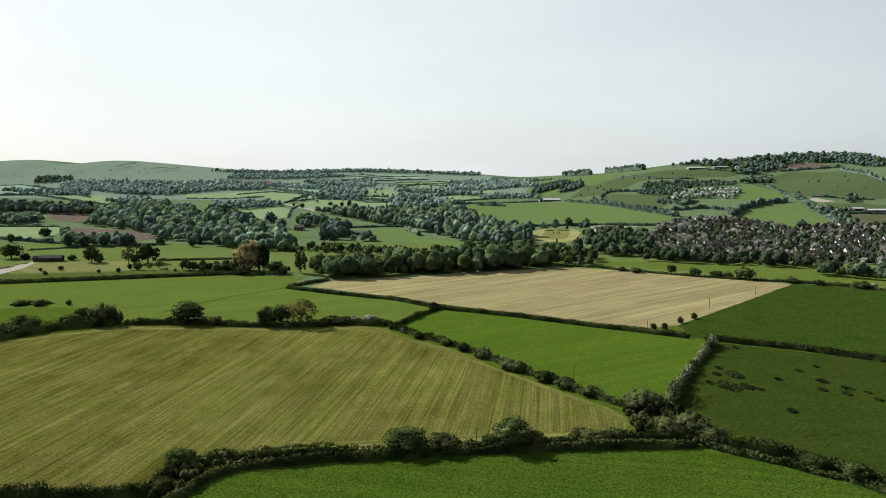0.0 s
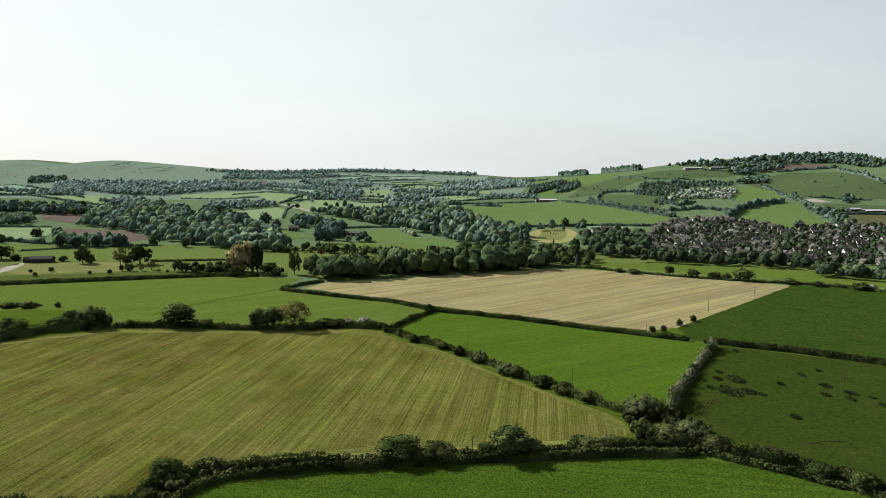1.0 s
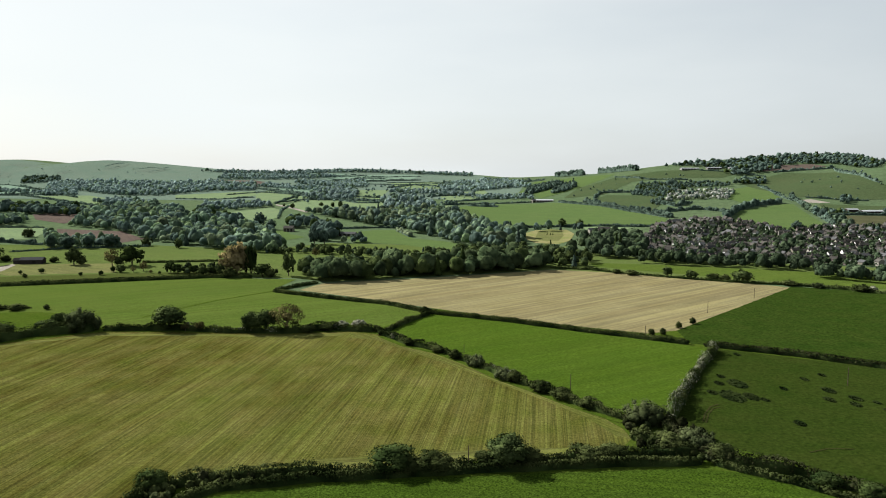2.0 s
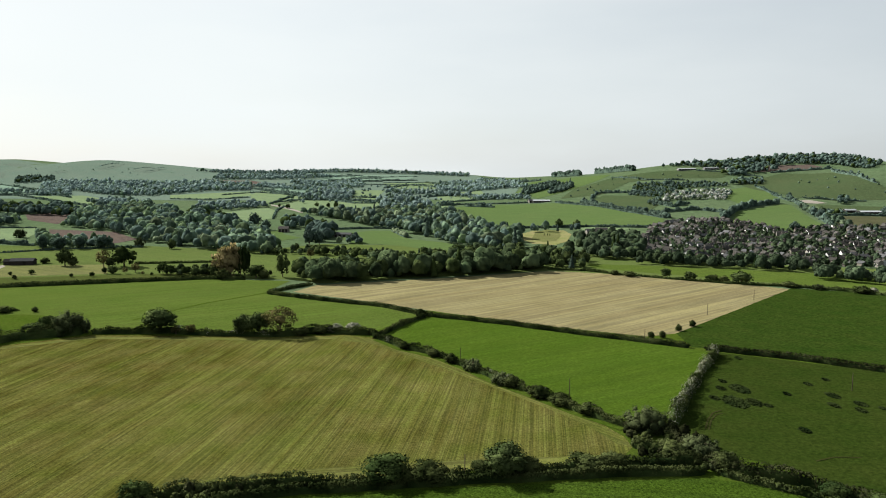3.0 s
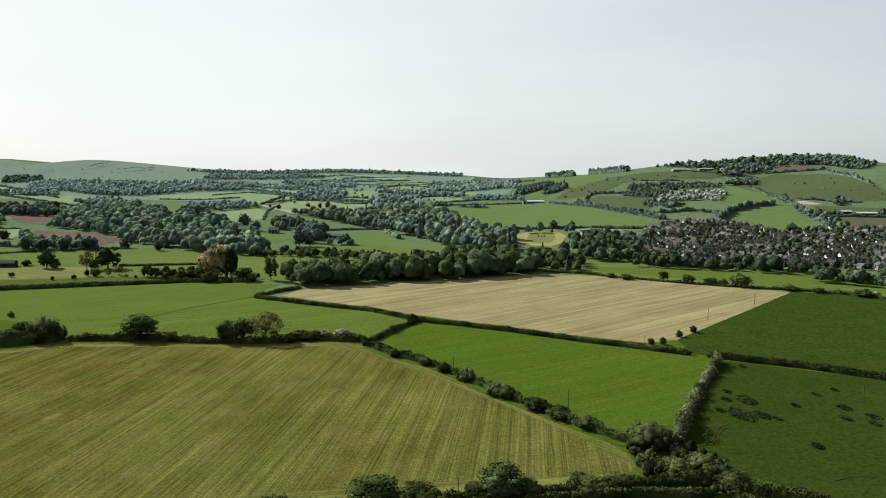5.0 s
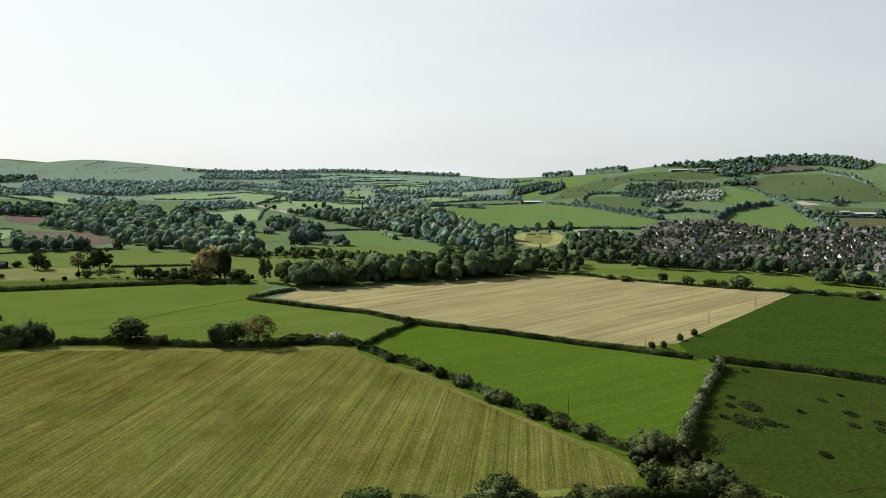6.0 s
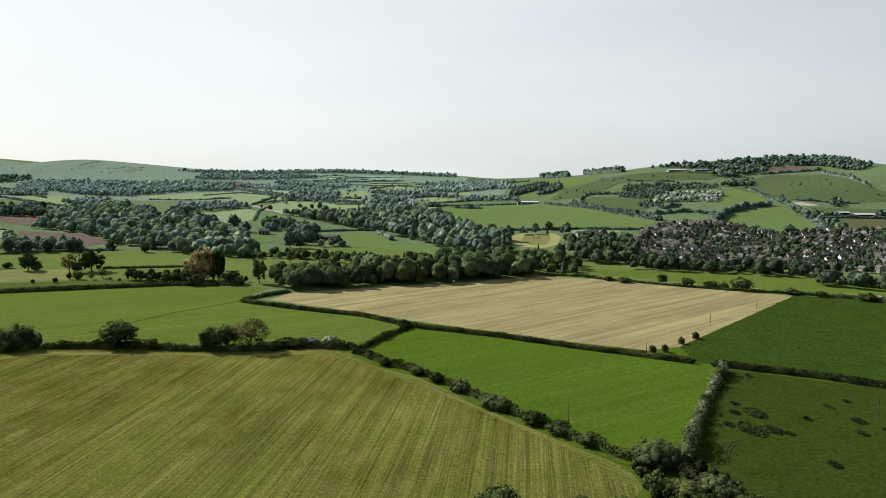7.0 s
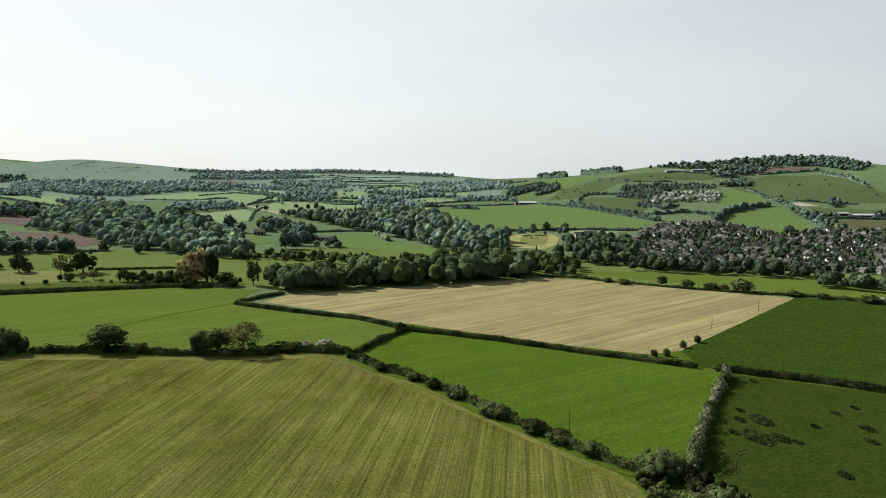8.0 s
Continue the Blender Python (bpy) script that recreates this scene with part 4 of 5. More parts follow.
wood([(-813, 1134), (-744, 1144), (-779, 1198), (-850, 1186)], 13.4, 12.2, 'mix', "trees behind the light arable field")
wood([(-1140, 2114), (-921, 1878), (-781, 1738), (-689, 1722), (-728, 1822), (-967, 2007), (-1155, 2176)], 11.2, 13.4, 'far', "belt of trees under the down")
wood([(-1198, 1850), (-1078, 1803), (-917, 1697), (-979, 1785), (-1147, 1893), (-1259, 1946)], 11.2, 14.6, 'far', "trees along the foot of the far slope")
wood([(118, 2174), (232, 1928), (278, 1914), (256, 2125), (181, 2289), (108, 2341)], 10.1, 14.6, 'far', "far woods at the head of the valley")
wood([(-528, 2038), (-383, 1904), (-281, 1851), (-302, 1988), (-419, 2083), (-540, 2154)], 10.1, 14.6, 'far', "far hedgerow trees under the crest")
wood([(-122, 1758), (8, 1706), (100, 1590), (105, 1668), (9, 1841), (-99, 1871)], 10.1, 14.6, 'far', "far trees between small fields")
wood([(85, 1561), (214, 1470), (222, 1530), (131, 1653)], 8, 13, 'far', "far trees along the valley stream")
field([(-83.3, 212.6), (-35.1, 221.6), (13, 228.4), (42.9, 231), (60.8, 235.1), (62.8, 240.5), (44.2, 238.3), (13.4, 236.2), (-36.4, 229.9), (-73.2, 221.1)], headland, 0.16, "mown strip along the near hedge")
field([(-49.6, 407.9), (-31.8, 400.5), (18.9, 338.2), (52.8, 286.7), (63.5, 269.3), (69.6, 253.8), (69.9, 246.1), (65.6, 248.4), (59.8, 264.6), (47.2, 285.2), (15.1, 329.9), (-31.6, 389.1), (-48.2, 396.1)], headland_2, 0.16, "pale mown strip along the side hedge")
wood([(-361, 1132), (-301, 1087), (-327, 1165), (-366, 1186)], 15.7, 9.8, 'dark', "dark firs and yews above the wood")
wood([(-413, 1190), (-372, 1168), (-401, 1247), (-438, 1271)], 15.7, 9.8, 'dark', "dark trees on the wood's far edge")
hedge([(91, 225), (99, 218.5), (110, 210), (122, 200.5), (131, 190), (140, 180)], 2.2, 3.0, "low grey-green hedge along the lane")
field([(-350.2, 445.2), (-304.9, 462.1), (-269.4, 468.1), (-237.1, 460.4), (-206.8, 416.9), (-232.8, 403.1), (-250.6, 377.9), (-281.4, 355.6)], verge, 0.17, "rough dark grass corner beside the overgrown hedge")
hedge([(293, 1351), (313, 1266), (349, 1165), (377, 1085)], 6, 9, "bushy hedgerow along the top of the spur field", ragged=0.8)
hedge([(315, 1367), (345, 1446), (409, 1406), (431, 1341)], 5, 7, "bushy hedgerow round the bluish field", ragged=0.8)
hedge([(398, 1248), (415, 1188), (454, 1215)], 5, 8, "scrubby hedgerow under the pale thorns", ragged=0.8)
hedge([(380, 1143), (439, 1148), (474, 1110)], 5, 7, "bushy hedgerow with small trees below the scrub", ragged=0.8)
hedge([(445, 1054), (492, 1124), (545, 1165), (598, 1188)], 8, 11, "tall dark hedgerow above the village field", ragged=0.6)
hedge([(670, 1428), (625, 1258), (625, 1202)], 4, 6, "bushy hedgerow down the hillside", ragged=0.8)
hedge([(642, 1243), (616, 1133), (583, 1016), (566, 962)], 6, 9, "overgrown hedge of small trees beside the track", ragged=0.8)
hedge([(882, 1520), (840, 1338), (838, 1298)], 6, 8, "bushy hedgerow on the hill's shoulder", ragged=0.8)
hedge([(763, 1555), (814, 1556), (896, 1544)], 5, 7, "bushy hedgerow below the brown hilltop field", ragged=0.8)
hedge([(663, 1230), (715, 1208), (758, 1196)], 3, 4, "thin hedge across the hill pasture", ragged=0.8)
wood([(662, 1550), (714, 1633), (745, 1614), (703, 1541)], 9, 9, "dark", "clump of dark trees below the hilltop")
wood([(635, 1467), (675, 1514), (718, 1497), (694, 1446)], 8, 9, "dark", "clump of trees on the open hillside")
wood([(390, 1365), (439, 1497), (502, 1499), (560, 1491), (633, 1480), (617, 1440), (523, 1421), (471, 1355), (427, 1305)], 6.5, 9, "dark", "dark green thorn scrub on the hillside")
wood([(696, 1183), (731, 1231), (736, 1218), (713, 1174)], 9, 9, "dark", "clump of trees by the farm")
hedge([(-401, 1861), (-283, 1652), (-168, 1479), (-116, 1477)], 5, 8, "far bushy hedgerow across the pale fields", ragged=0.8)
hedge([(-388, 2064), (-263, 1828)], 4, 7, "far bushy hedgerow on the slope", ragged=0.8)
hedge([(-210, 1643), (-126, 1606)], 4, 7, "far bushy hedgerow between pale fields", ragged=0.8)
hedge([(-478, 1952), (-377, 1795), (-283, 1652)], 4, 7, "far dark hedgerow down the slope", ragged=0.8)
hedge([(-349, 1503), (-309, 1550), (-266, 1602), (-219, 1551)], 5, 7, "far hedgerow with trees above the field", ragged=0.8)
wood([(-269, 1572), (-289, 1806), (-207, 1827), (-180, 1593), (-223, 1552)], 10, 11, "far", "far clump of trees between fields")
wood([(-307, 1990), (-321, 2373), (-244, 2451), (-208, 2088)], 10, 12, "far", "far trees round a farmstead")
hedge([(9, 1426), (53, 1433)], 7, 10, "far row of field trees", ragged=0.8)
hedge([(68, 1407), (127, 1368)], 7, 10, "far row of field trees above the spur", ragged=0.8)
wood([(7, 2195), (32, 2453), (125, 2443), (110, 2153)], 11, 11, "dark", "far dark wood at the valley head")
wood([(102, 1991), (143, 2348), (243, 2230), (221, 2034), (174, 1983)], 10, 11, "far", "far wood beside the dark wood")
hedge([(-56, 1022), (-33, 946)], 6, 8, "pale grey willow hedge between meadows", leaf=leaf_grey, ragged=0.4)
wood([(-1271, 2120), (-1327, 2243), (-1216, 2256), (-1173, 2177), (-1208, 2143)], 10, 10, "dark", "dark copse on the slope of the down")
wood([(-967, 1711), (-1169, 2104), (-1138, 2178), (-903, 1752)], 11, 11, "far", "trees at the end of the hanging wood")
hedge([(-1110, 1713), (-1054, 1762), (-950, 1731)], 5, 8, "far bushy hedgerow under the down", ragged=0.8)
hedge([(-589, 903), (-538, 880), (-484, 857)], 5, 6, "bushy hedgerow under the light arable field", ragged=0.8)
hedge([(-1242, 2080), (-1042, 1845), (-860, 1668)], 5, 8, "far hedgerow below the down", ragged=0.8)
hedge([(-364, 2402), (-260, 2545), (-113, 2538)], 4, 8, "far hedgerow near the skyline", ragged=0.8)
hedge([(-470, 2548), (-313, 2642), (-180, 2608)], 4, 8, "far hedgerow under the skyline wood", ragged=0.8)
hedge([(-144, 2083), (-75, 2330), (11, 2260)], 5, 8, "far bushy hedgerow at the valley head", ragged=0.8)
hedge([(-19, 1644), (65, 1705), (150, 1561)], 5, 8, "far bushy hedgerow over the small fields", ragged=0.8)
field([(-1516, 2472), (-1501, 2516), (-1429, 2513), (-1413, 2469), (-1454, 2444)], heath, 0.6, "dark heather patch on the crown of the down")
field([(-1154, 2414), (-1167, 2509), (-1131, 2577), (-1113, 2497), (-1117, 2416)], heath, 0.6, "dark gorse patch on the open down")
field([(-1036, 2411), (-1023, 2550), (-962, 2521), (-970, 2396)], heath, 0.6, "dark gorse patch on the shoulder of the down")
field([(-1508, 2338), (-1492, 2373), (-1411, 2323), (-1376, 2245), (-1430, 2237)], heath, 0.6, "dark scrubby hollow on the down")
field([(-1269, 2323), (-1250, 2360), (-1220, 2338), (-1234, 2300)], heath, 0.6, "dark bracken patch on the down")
hedge([(-488, 540), (-374, 573), (-291, 597), (-199, 623), (-163, 620)], 2.4, 3.0, "second thin dark hedge along the paddocks", ragged=0.2)
hedge([(184, 2535), (233, 2338), (276, 2143), (335, 2095)], 7, 10, "row of trees along the skyline gap", ragged=0.9)
field([(101.8, 262.9), (106.5, 272.4), (111.3, 279.5), (115.8, 282.4), (116.2, 281.8), (111.9, 279.1), (107.1, 272.0), (102.4, 262.5)], worn, 0.22, "worn curving vehicle track in the pasture")
field([(102.4, 261.5), (107.1, 271.0), (111.5, 277.2), (115.2, 279.3), (115.4, 278.7), (111.9, 276.8), (107.7, 270.8), (103.0, 261.3)], worn, 0.22, "worn vehicle track in the pasture")
field([(126.8, 234.2), (134.4, 237.1), (138.7, 237.2), (143.5, 236.7), (143.5, 236.1), (138.7, 236.6), (134.6, 236.5), (127.0, 233.6)], worn, 0.22, "bare worn track across the pasture")
field([(133.6, 923.3), (151.3, 1006.2), (172.0, 1030.5), (186.1, 1013.7), (179.0, 956.7), (162.4, 903.4), (145.0, 898.2)], hay, 0.4, "pale mown lawn inside the sandy yard")
field([(-52, 406.5), (-90, 401), (-122, 403.8), (-195, 406.7), (-249, 371.5), (-300, 342), (-298, 338), (-246, 366.5), (-193, 400.5), (-122, 398.8), (-90, 396), (-54, 400)], headland, 0.16, "pale dry strip along the far hedge")
hedge([(-1172, 2469), (-1170, 2533), (-1155, 2582)], 1.3, 9, "low dark gorse drift on the open down", leaf=leaf_far, ragged=0.9)
hedge([(-1138, 2432), (-1131, 2492)], 1.3, 9, "low dark gorse drift on the open down", leaf=leaf_far, ragged=0.9)
hedge([(-1051, 2461), (-1037, 2526), (-1011, 2539)], 1.3, 9, "low dark gorse drift on the open down", leaf=leaf_far, ragged=0.9)
hedge([(-1000, 2426), (-970, 2498)], 1.3, 9, "low dark gorse drift on the open down", leaf=leaf_far, ragged=0.9)
hedge([(-1184, 2590), (-1167, 2640)], 1.3, 9, "low dark gorse drift on the open down", leaf=leaf_far, ragged=0.9)
hedge([(-1002, 2494), (-989, 2580)], 1.3, 9, "low dark gorse drift on the open down", leaf=leaf_far, ragged=0.9)
hedge([(383, 2172), (414, 2083), (439, 2025)], 15, 22, "dense dark copse on the hill crest", leaf=leaf_dark_hazed, ragged=0.35)
hedge([(480, 2024), (488, 1878), (510, 1736)], 13, 16, "dense row of dark trees on the crest", leaf=leaf_dark_hazed, ragged=0.4)
wood([(213, 1630), (263, 1864), (339, 1906), (343, 1824), (280, 1688), (221, 1592)], 10, 7.5, "yew", "dense dark plantation on the hillside")
wood([(260, 1544), (307, 1683), (351, 1745), (327, 1605), (288, 1544)], 10, 7.5, "yew", "small dense dark plantation on the hillside")
field([(73.4, 264.3), (58.7, 281.1), (44.9, 301.8), (31.2, 319.8), (18.8, 342.2), (4.5, 362.9), (-14.5, 379.3), (-28.8, 400.2), (-32.5, 397.7), (-17.8, 376.3), (1.2, 359.9), (14.9, 339.9), (27.4, 317.4), (41.2, 299.2), (55.1, 278.4), (70.0, 261.3)], verge, 0.22, "dark green grass verge beside the side hedge")
hedge([(72, 263), (80, 257), (91, 262)], 3.6, 5.0, "dark bramble hedge at the junction", leaf=leaf_bramble)
hedge([(85, 263), (87, 250), (85, 236)], 3.4, 5.0, "dark overgrown hedge at the junction", leaf=leaf_bramble)
hedge([(70, 246), (78, 243), (90, 241)], 3.2, 4.5, "dark scrubby hedge at the junction", leaf=leaf_hedge)



field([(640, 1130), (657, 1178), (711, 1166), (800, 1154), (765, 1072), (713, 1082), (656, 1086), (622, 1080)], hill, 0.22, "dull green pasture round the farm sheds")
wood([(628, 1092), (640, 1112), (658, 1112), (662, 1094)], 7, 7, "dark", "shelter trees beside the farm sheds")
wood([(722, 1094), (726, 1116), (790, 1112), (780, 1088)], 7, 7.5, "dark", "shelter trees behind the farm sheds")

# ---------------- single trees and shrubs ----------------
KITS = {}
TREE_KINDS = {"oak_tree": leaf_oak, "brown_oak": leaf_brown, "field_maple": leaf_oak, "willow": leaf_sallow, "grey_bush": leaf_sallow, "hawthorn": leaf_may,
              "copper_beech": leaf_rust, "poplar": leaf_dark, "fir_tree": leaf_dark, "shrub": leaf_hedge, "dark_tree": leaf_dark, "hazed_dark_tree": leaf_dark_hazed}


def tree_kit(kind, near):
    """Three trunks and crowns of a kind, ten metres high and wide; poplars and firs are narrow."""
    if (kind, near) not in KITS:
        made = []
        leaves, leaf = (3100, 0.42) if near else (520, 0.95)
        for i in range(3):
            if kind == "fir_tree":
                got = conifer_crown(10, 9, leaves // 2, leaf)
            elif kind == "poplar":
                got = crown(10, 8, 22, leaves, leaf, 0.04, 0.26, 0.7)
            elif kind in ("willow", "grey_bush"):
                got = crown(10, 10.5, 44, int(leaves * 1.25), leaf * 0.75, -0.22, 0.12, 0.45, True, 2.1)
            elif kind in ("shrub", "hawthorn", "field_maple"):
                got = crown(10, 10.5, 20, leaves, leaf, -0.05, 0.22, 0.66)
            elif kind == "copper_beech":
                got = crown(10, 10.5, 30, int(leaves * 1.3), leaf, -0.04, 0.19, 0.6)
            elif kind == "brown_oak":
                got = crown(10, 11, 30, int(leaves * 1.2), leaf * 0.8, 0.18, 0.17, 0.36, False)
            else:
                got = crown(10, 11.5, 24, leaves, leaf, 0.10, 0.20, 0.42)
            v, f, nrm, tones = got
            made.append((trunk_mesh(kind + "_trunk", 9, 8), leaf_mesh(kind + "_crown", v, f, TREE_KINDS[kind], tones, True, nrm)))
        KITS[kind, near] = made
    return KITS[kind, near]


def tree(x, y, height, width, kind, label, name="tree", category="tree"):
    # dark trees past 800 m take the paler leaves with haze in their colour
    kind = "hazed_dark_tree" if kind == "dark_tree" and y > 800 else kind
    kit = tree_kit(kind, math.hypot(x, y) < 520)
    trunk_me, crown_me = kit[int(rng.integers(0, 3))]
    ob = tagged(new(name), label, category)
    ob.location = (x, y, float(land_z(x, y)))
    ob.scale = (width / 10, width / 10, height / 10)
    ob.rotation_euler = (0, 0, float(rng.uniform(0, 6.28)))
    part("trunk", trunk_me, ob)
    part("crown", crown_me, ob)
    return ob


tree(-12.6, 221.2, 8.2, 14, "dark_tree", "round dark green field maple in the hedge", "maple_tree", "tree")
tree(-0.4, 221.2, 6, 12, "shrub", "dark green elder bush in the hedge", "shrub", "bush")
tree(-7.4, 220.2, 5, 8, "shrub", "dark green elder bush in the hedge", "shrub", "bush")
tree(24, 225, 10, 13, "oak_tree", "dark round oak standing in the hedge", "oak_tree", "tree")
tree(16.3, 226, 4.5, 6, "shrub", "dark green thorn bush in the hedge", "shrub", "bush")
tree(31.3, 226, 5, 9, "shrub", "dark green hazel bush in the hedge", "shrub", "bush")
tree(50.2, 227.9, 5, 12, "shrub", "dark green hazel bush in the hedge", "shrub", "bush")
tree(59.5, 230, 5, 9, "shrub", "dark green thorn bush in the hedge", "shrub", "bush")
tree(-82.7, 207.1, 7, 8.5, "dark_tree", "small dark rounded tree at the hedge corner", "tree", "tree")
tree(-83, 191.7, 4.5, 7, "shrub", "dark green thorn bush in the hedge", "shrub", "bush")
tree(79.8, 262, 8.5, 14, "willow", "broad grey-green willow at the hedge junction", "willow_tree", "tree")
tree(90.7, 239.4, 6.5, 11, "willow", "grey-green willow shrub beside the pasture", "willow_tree", "tree")
tree(81.4, 239.4, 5, 9, "shrub", "dark green bush at the hedge junction", "shrub", "bush")
tree(95.2, 230, 5, 9, "shrub", "dark green bush at the hedge junction", "shrub", "bush")
tree(126.5, 199.9, 5.5, 8, "dark_tree", "dark shrub in the pasture hedge", "shrub", "bush")
tree(118.3, 208.8, 4.5, 8, "dark_tree", "dark bush in the pasture hedge", "shrub", "bush")
tree(20.4, 338.2, 6, 8.5, "grey_bush", "round grey-green bush in the field hedge", "shrub", "bush")
tree(32.6, 317.3, 5.5, 9, "willow", "grey-green bush in the field hedge", "shrub", "bush")
tree(36.7, 312.7, 5, 7, "shrub", "dark green bush in the field hedge", "shrub", "bush")
tree(46.8, 298.8, 4.8, 9, "shrub", "dark green bush in the field hedge", "shrub", "bush")
tree(53.2, 289.1, 4.8, 9, "shrub", "dark green thorn bush in the hedge", "shrub", "bush")
tree(62.1, 278.5, 4.6, 8, "shrub", "dark green bush in the field hedge", "shrub", "bush")
tree(10.7, 351.4, 4.6, 7, "shrub", "dark green bush in the field hedge", "shrub", "bush")
tree(1.8, 363.2, 4.2, 7, "shrub", "dark green bush in the field hedge", "shrub", "bush")
tree(-13.4, 378.3, 4.2, 6, "shrub", "dark green bush in the field hedge", "shrub", "bush")
tree(-21.9, 391.9, 4.0, 5, "hawthorn", "hawthorn bush with pale blossom in the field hedge", "hawthorn_bush", "bush")
tree(-158.7, 417, 14, 18, "oak_tree", "spreading dark green oak in the hedge", "oak_tree", "tree")
tree(-87, 410.9, 16, 17, "brown_oak", "rounded oak with brownish young leaves", "oak_tree", "tree")
tree(-99.5, 410.9, 13, 12, "oak_tree", "small dark green oak in the hedge", "oak_tree", "tree")
tree(-108.2, 410.9, 12, 11, "oak_tree", "small dark green oak in the hedge", "oak_tree", "tree")
tree(-210.2, 413.8, 13, 20, "willow", "large grey-green willow in the overgrown hedge", "willow_tree", "tree")
tree(-203.7, 416.9, 9, 8, "willow", "grey-green willow shrub in the hedge", "willow_tree", "tree")
tree(-224.5, 418.5, 10, 11, "dark_tree", "dark rounded tree in the overgrown hedge", "tree", "tree")
tree(-226.5, 409.1, 8, 11, "oak_tree", "dark green tree in the overgrown hedge", "tree", "tree")
tree(-247.8, 394.3, 10, 18, "field_maple", "olive green tree in the overgrown hedge", "tree", "tree")
tree(-252.4, 383.2, 8, 13, "willow", "grey-green shrub in the overgrown hedge", "willow_tree", "tree")
tree(-269.7, 377.9, 9, 14, "field_maple", "dark green tree in the overgrown hedge", "tree", "tree")
tree(-138.8, 412.4, 6, 6, "brown_oak", "sparse young tree in the hedge", "young_tree", "tree")
tree(-147.5, 412.3, 5, 5, "brown_oak", "sparse young tree in the hedge", "young_tree", "tree")
tree(-45.9, 422.1, 5, 9, "hawthorn", "hawthorn with pale blossom in the hedge", "hawthorn_bush", "bush")
tree(-56, 417.2, 5, 10, "hawthorn", "hawthorn with pale blossom in the hedge", "hawthorn_bush", "bush")
tree(-64.3, 414.1, 4.5, 9, "shrub", "dark bush in the field hedge", "shrub", "bush")
tree(-74.6, 409.4, 4.5, 9, "shrub", "dark bush in the field hedge", "shrub", "bush")
tree(-6.2, 461, 5, 7, "shrub", "round dark bush at the hedge corner", "shrub", "bush")
tree(-265.1, 476.1, 3.6, 4, "shrub", "small round bush alone in the grass", "shrub", "bush")
tree(-298.6, 474, 4, 9, "shrub", "dark bushes in the green field", "shrub", "bush")
tree(-284.7, 474, 4.5, 10, "shrub", "dark bushes in the green field", "shrub", "bush")
tree(126.2, 400.8, 4.2, 4, "shrub", "small round bush by the pole", "shrub", "bush")
tree(133.1, 402.2, 4, 3.6, "shrub", "small round bush at the stubble edge", "shrub", "bush")
tree(148.5, 419.2, 4, 4, "shrub", "small round bush at the stubble edge", "shrub", "bush")
tree(161.2, 430.7, 4, 4, "shrub", "small round bush at the stubble edge", "shrub", "bush")
tree(210.5, 622.7, 9, 8.5, "oak_tree", "round dark tree in the hedge behind the stubble", "tree", "tree")
tree(227.5, 609.4, 7.5, 10, "oak_tree", "round dark tree in the hedge behind the stubble", "tree", "tree")
tree(264, 590.4, 10.5, 15, "oak_tree", "broad dark tree in the hedge behind the stubble", "tree", "tree")
tree(244.3, 602.9, 6, 12, "shrub", "dark bush in the hedge behind the stubble", "shrub", "bush")
tree(251.8, 596.6, 6, 9, "shrub", "dark bush in the hedge behind the stubble", "shrub", "bush")
tree(179.6, 629.5, 5, 10, "shrub", "dark bush in the hedge behind the stubble", "shrub", "bush")
tree(169.2, 640, 4.5, 8, "shrub", "dark bush in the hedge behind the stubble", "shrub", "bush")
tree(338.5, 544.6, 6, 12, "shrub", "dark bush in the meadow hedge", "shrub", "bush")
tree(295.5, 572.4, 5, 12, "shrub", "dark bush in the meadow hedge", "shrub", "bush")
tree(313.2, 561, 5, 9, "willow", "grey-green bush in the meadow hedge", "shrub", "bush")
tree(347.6, 544.5, 4.5, 8, "hawthorn", "hawthorn with pale blossom in the meadow hedge", "hawthorn_bush", "bush")
tree(-360.6, 694.2, 17, 14, "oak_tree", "tall dark oak alone in the paddock", "oak_tree", "tree")
tree(-352.5, 694.2, 9, 9, "shrub", "dark bush beside the lone oak", "shrub", "bush")
tree(-301, 690.4, 20, 19, "dark_tree", "broad dark tree in the paddock", "tree", "tree")
tree(-316.9, 682.3, 17, 12, "brown_oak", "sparse olive tree in the paddock", "tree", "tree")
tree(-310.1, 682.3, 10, 9, "oak_tree", "small green tree beside the dark tree", "tree", "tree")
tree(-273.6, 651.9, 9, 8, "brown_oak", "young yellowish tree in the paddock", "young_tree", "tree")
tree(-291.1, 644.6, 8, 8, "field_maple", "young green tree in the paddock", "young_tree", "tree")
tree(-279.8, 644.6, 6, 5, "brown_oak", "young yellowish tree in the paddock", "young_tree", "tree")
tree(-298.6, 644.5, 6, 4, "dark_tree", "young dark tree in the paddock", "young_tree", "tree")
tree(-244, 641.2, 11, 9, "dark_tree", "small dark pyramidal tree in the paddock", "tree", "tree")
tree(-236.3, 637.7, 9, 9, "dark_tree", "small dark tree in the paddock", "tree", "tree")
tree(-229, 641.3, 5, 5, "dark_tree", "small dark bush in the paddock", "shrub", "bush")
tree(-221.9, 637.8, 8, 7, "dark_tree", "small dark tree in the paddock", "tree", "tree")
tree(-210.6, 630.8, 9, 10, "field_maple", "green tree by the long hedge", "tree", "tree")
tree(-203.8, 634.3, 8, 10, "field_maple", "green tree by the long hedge", "tree", "tree")
tree(-194.8, 630.9, 10, 7, "field_maple", "light green young tree", "young_tree", "tree")
tree(-181.9, 637.9, 29, 22, "copper_beech", "tall rounded tree with copper-brown leaves", "copper_beech_tree", "tree")
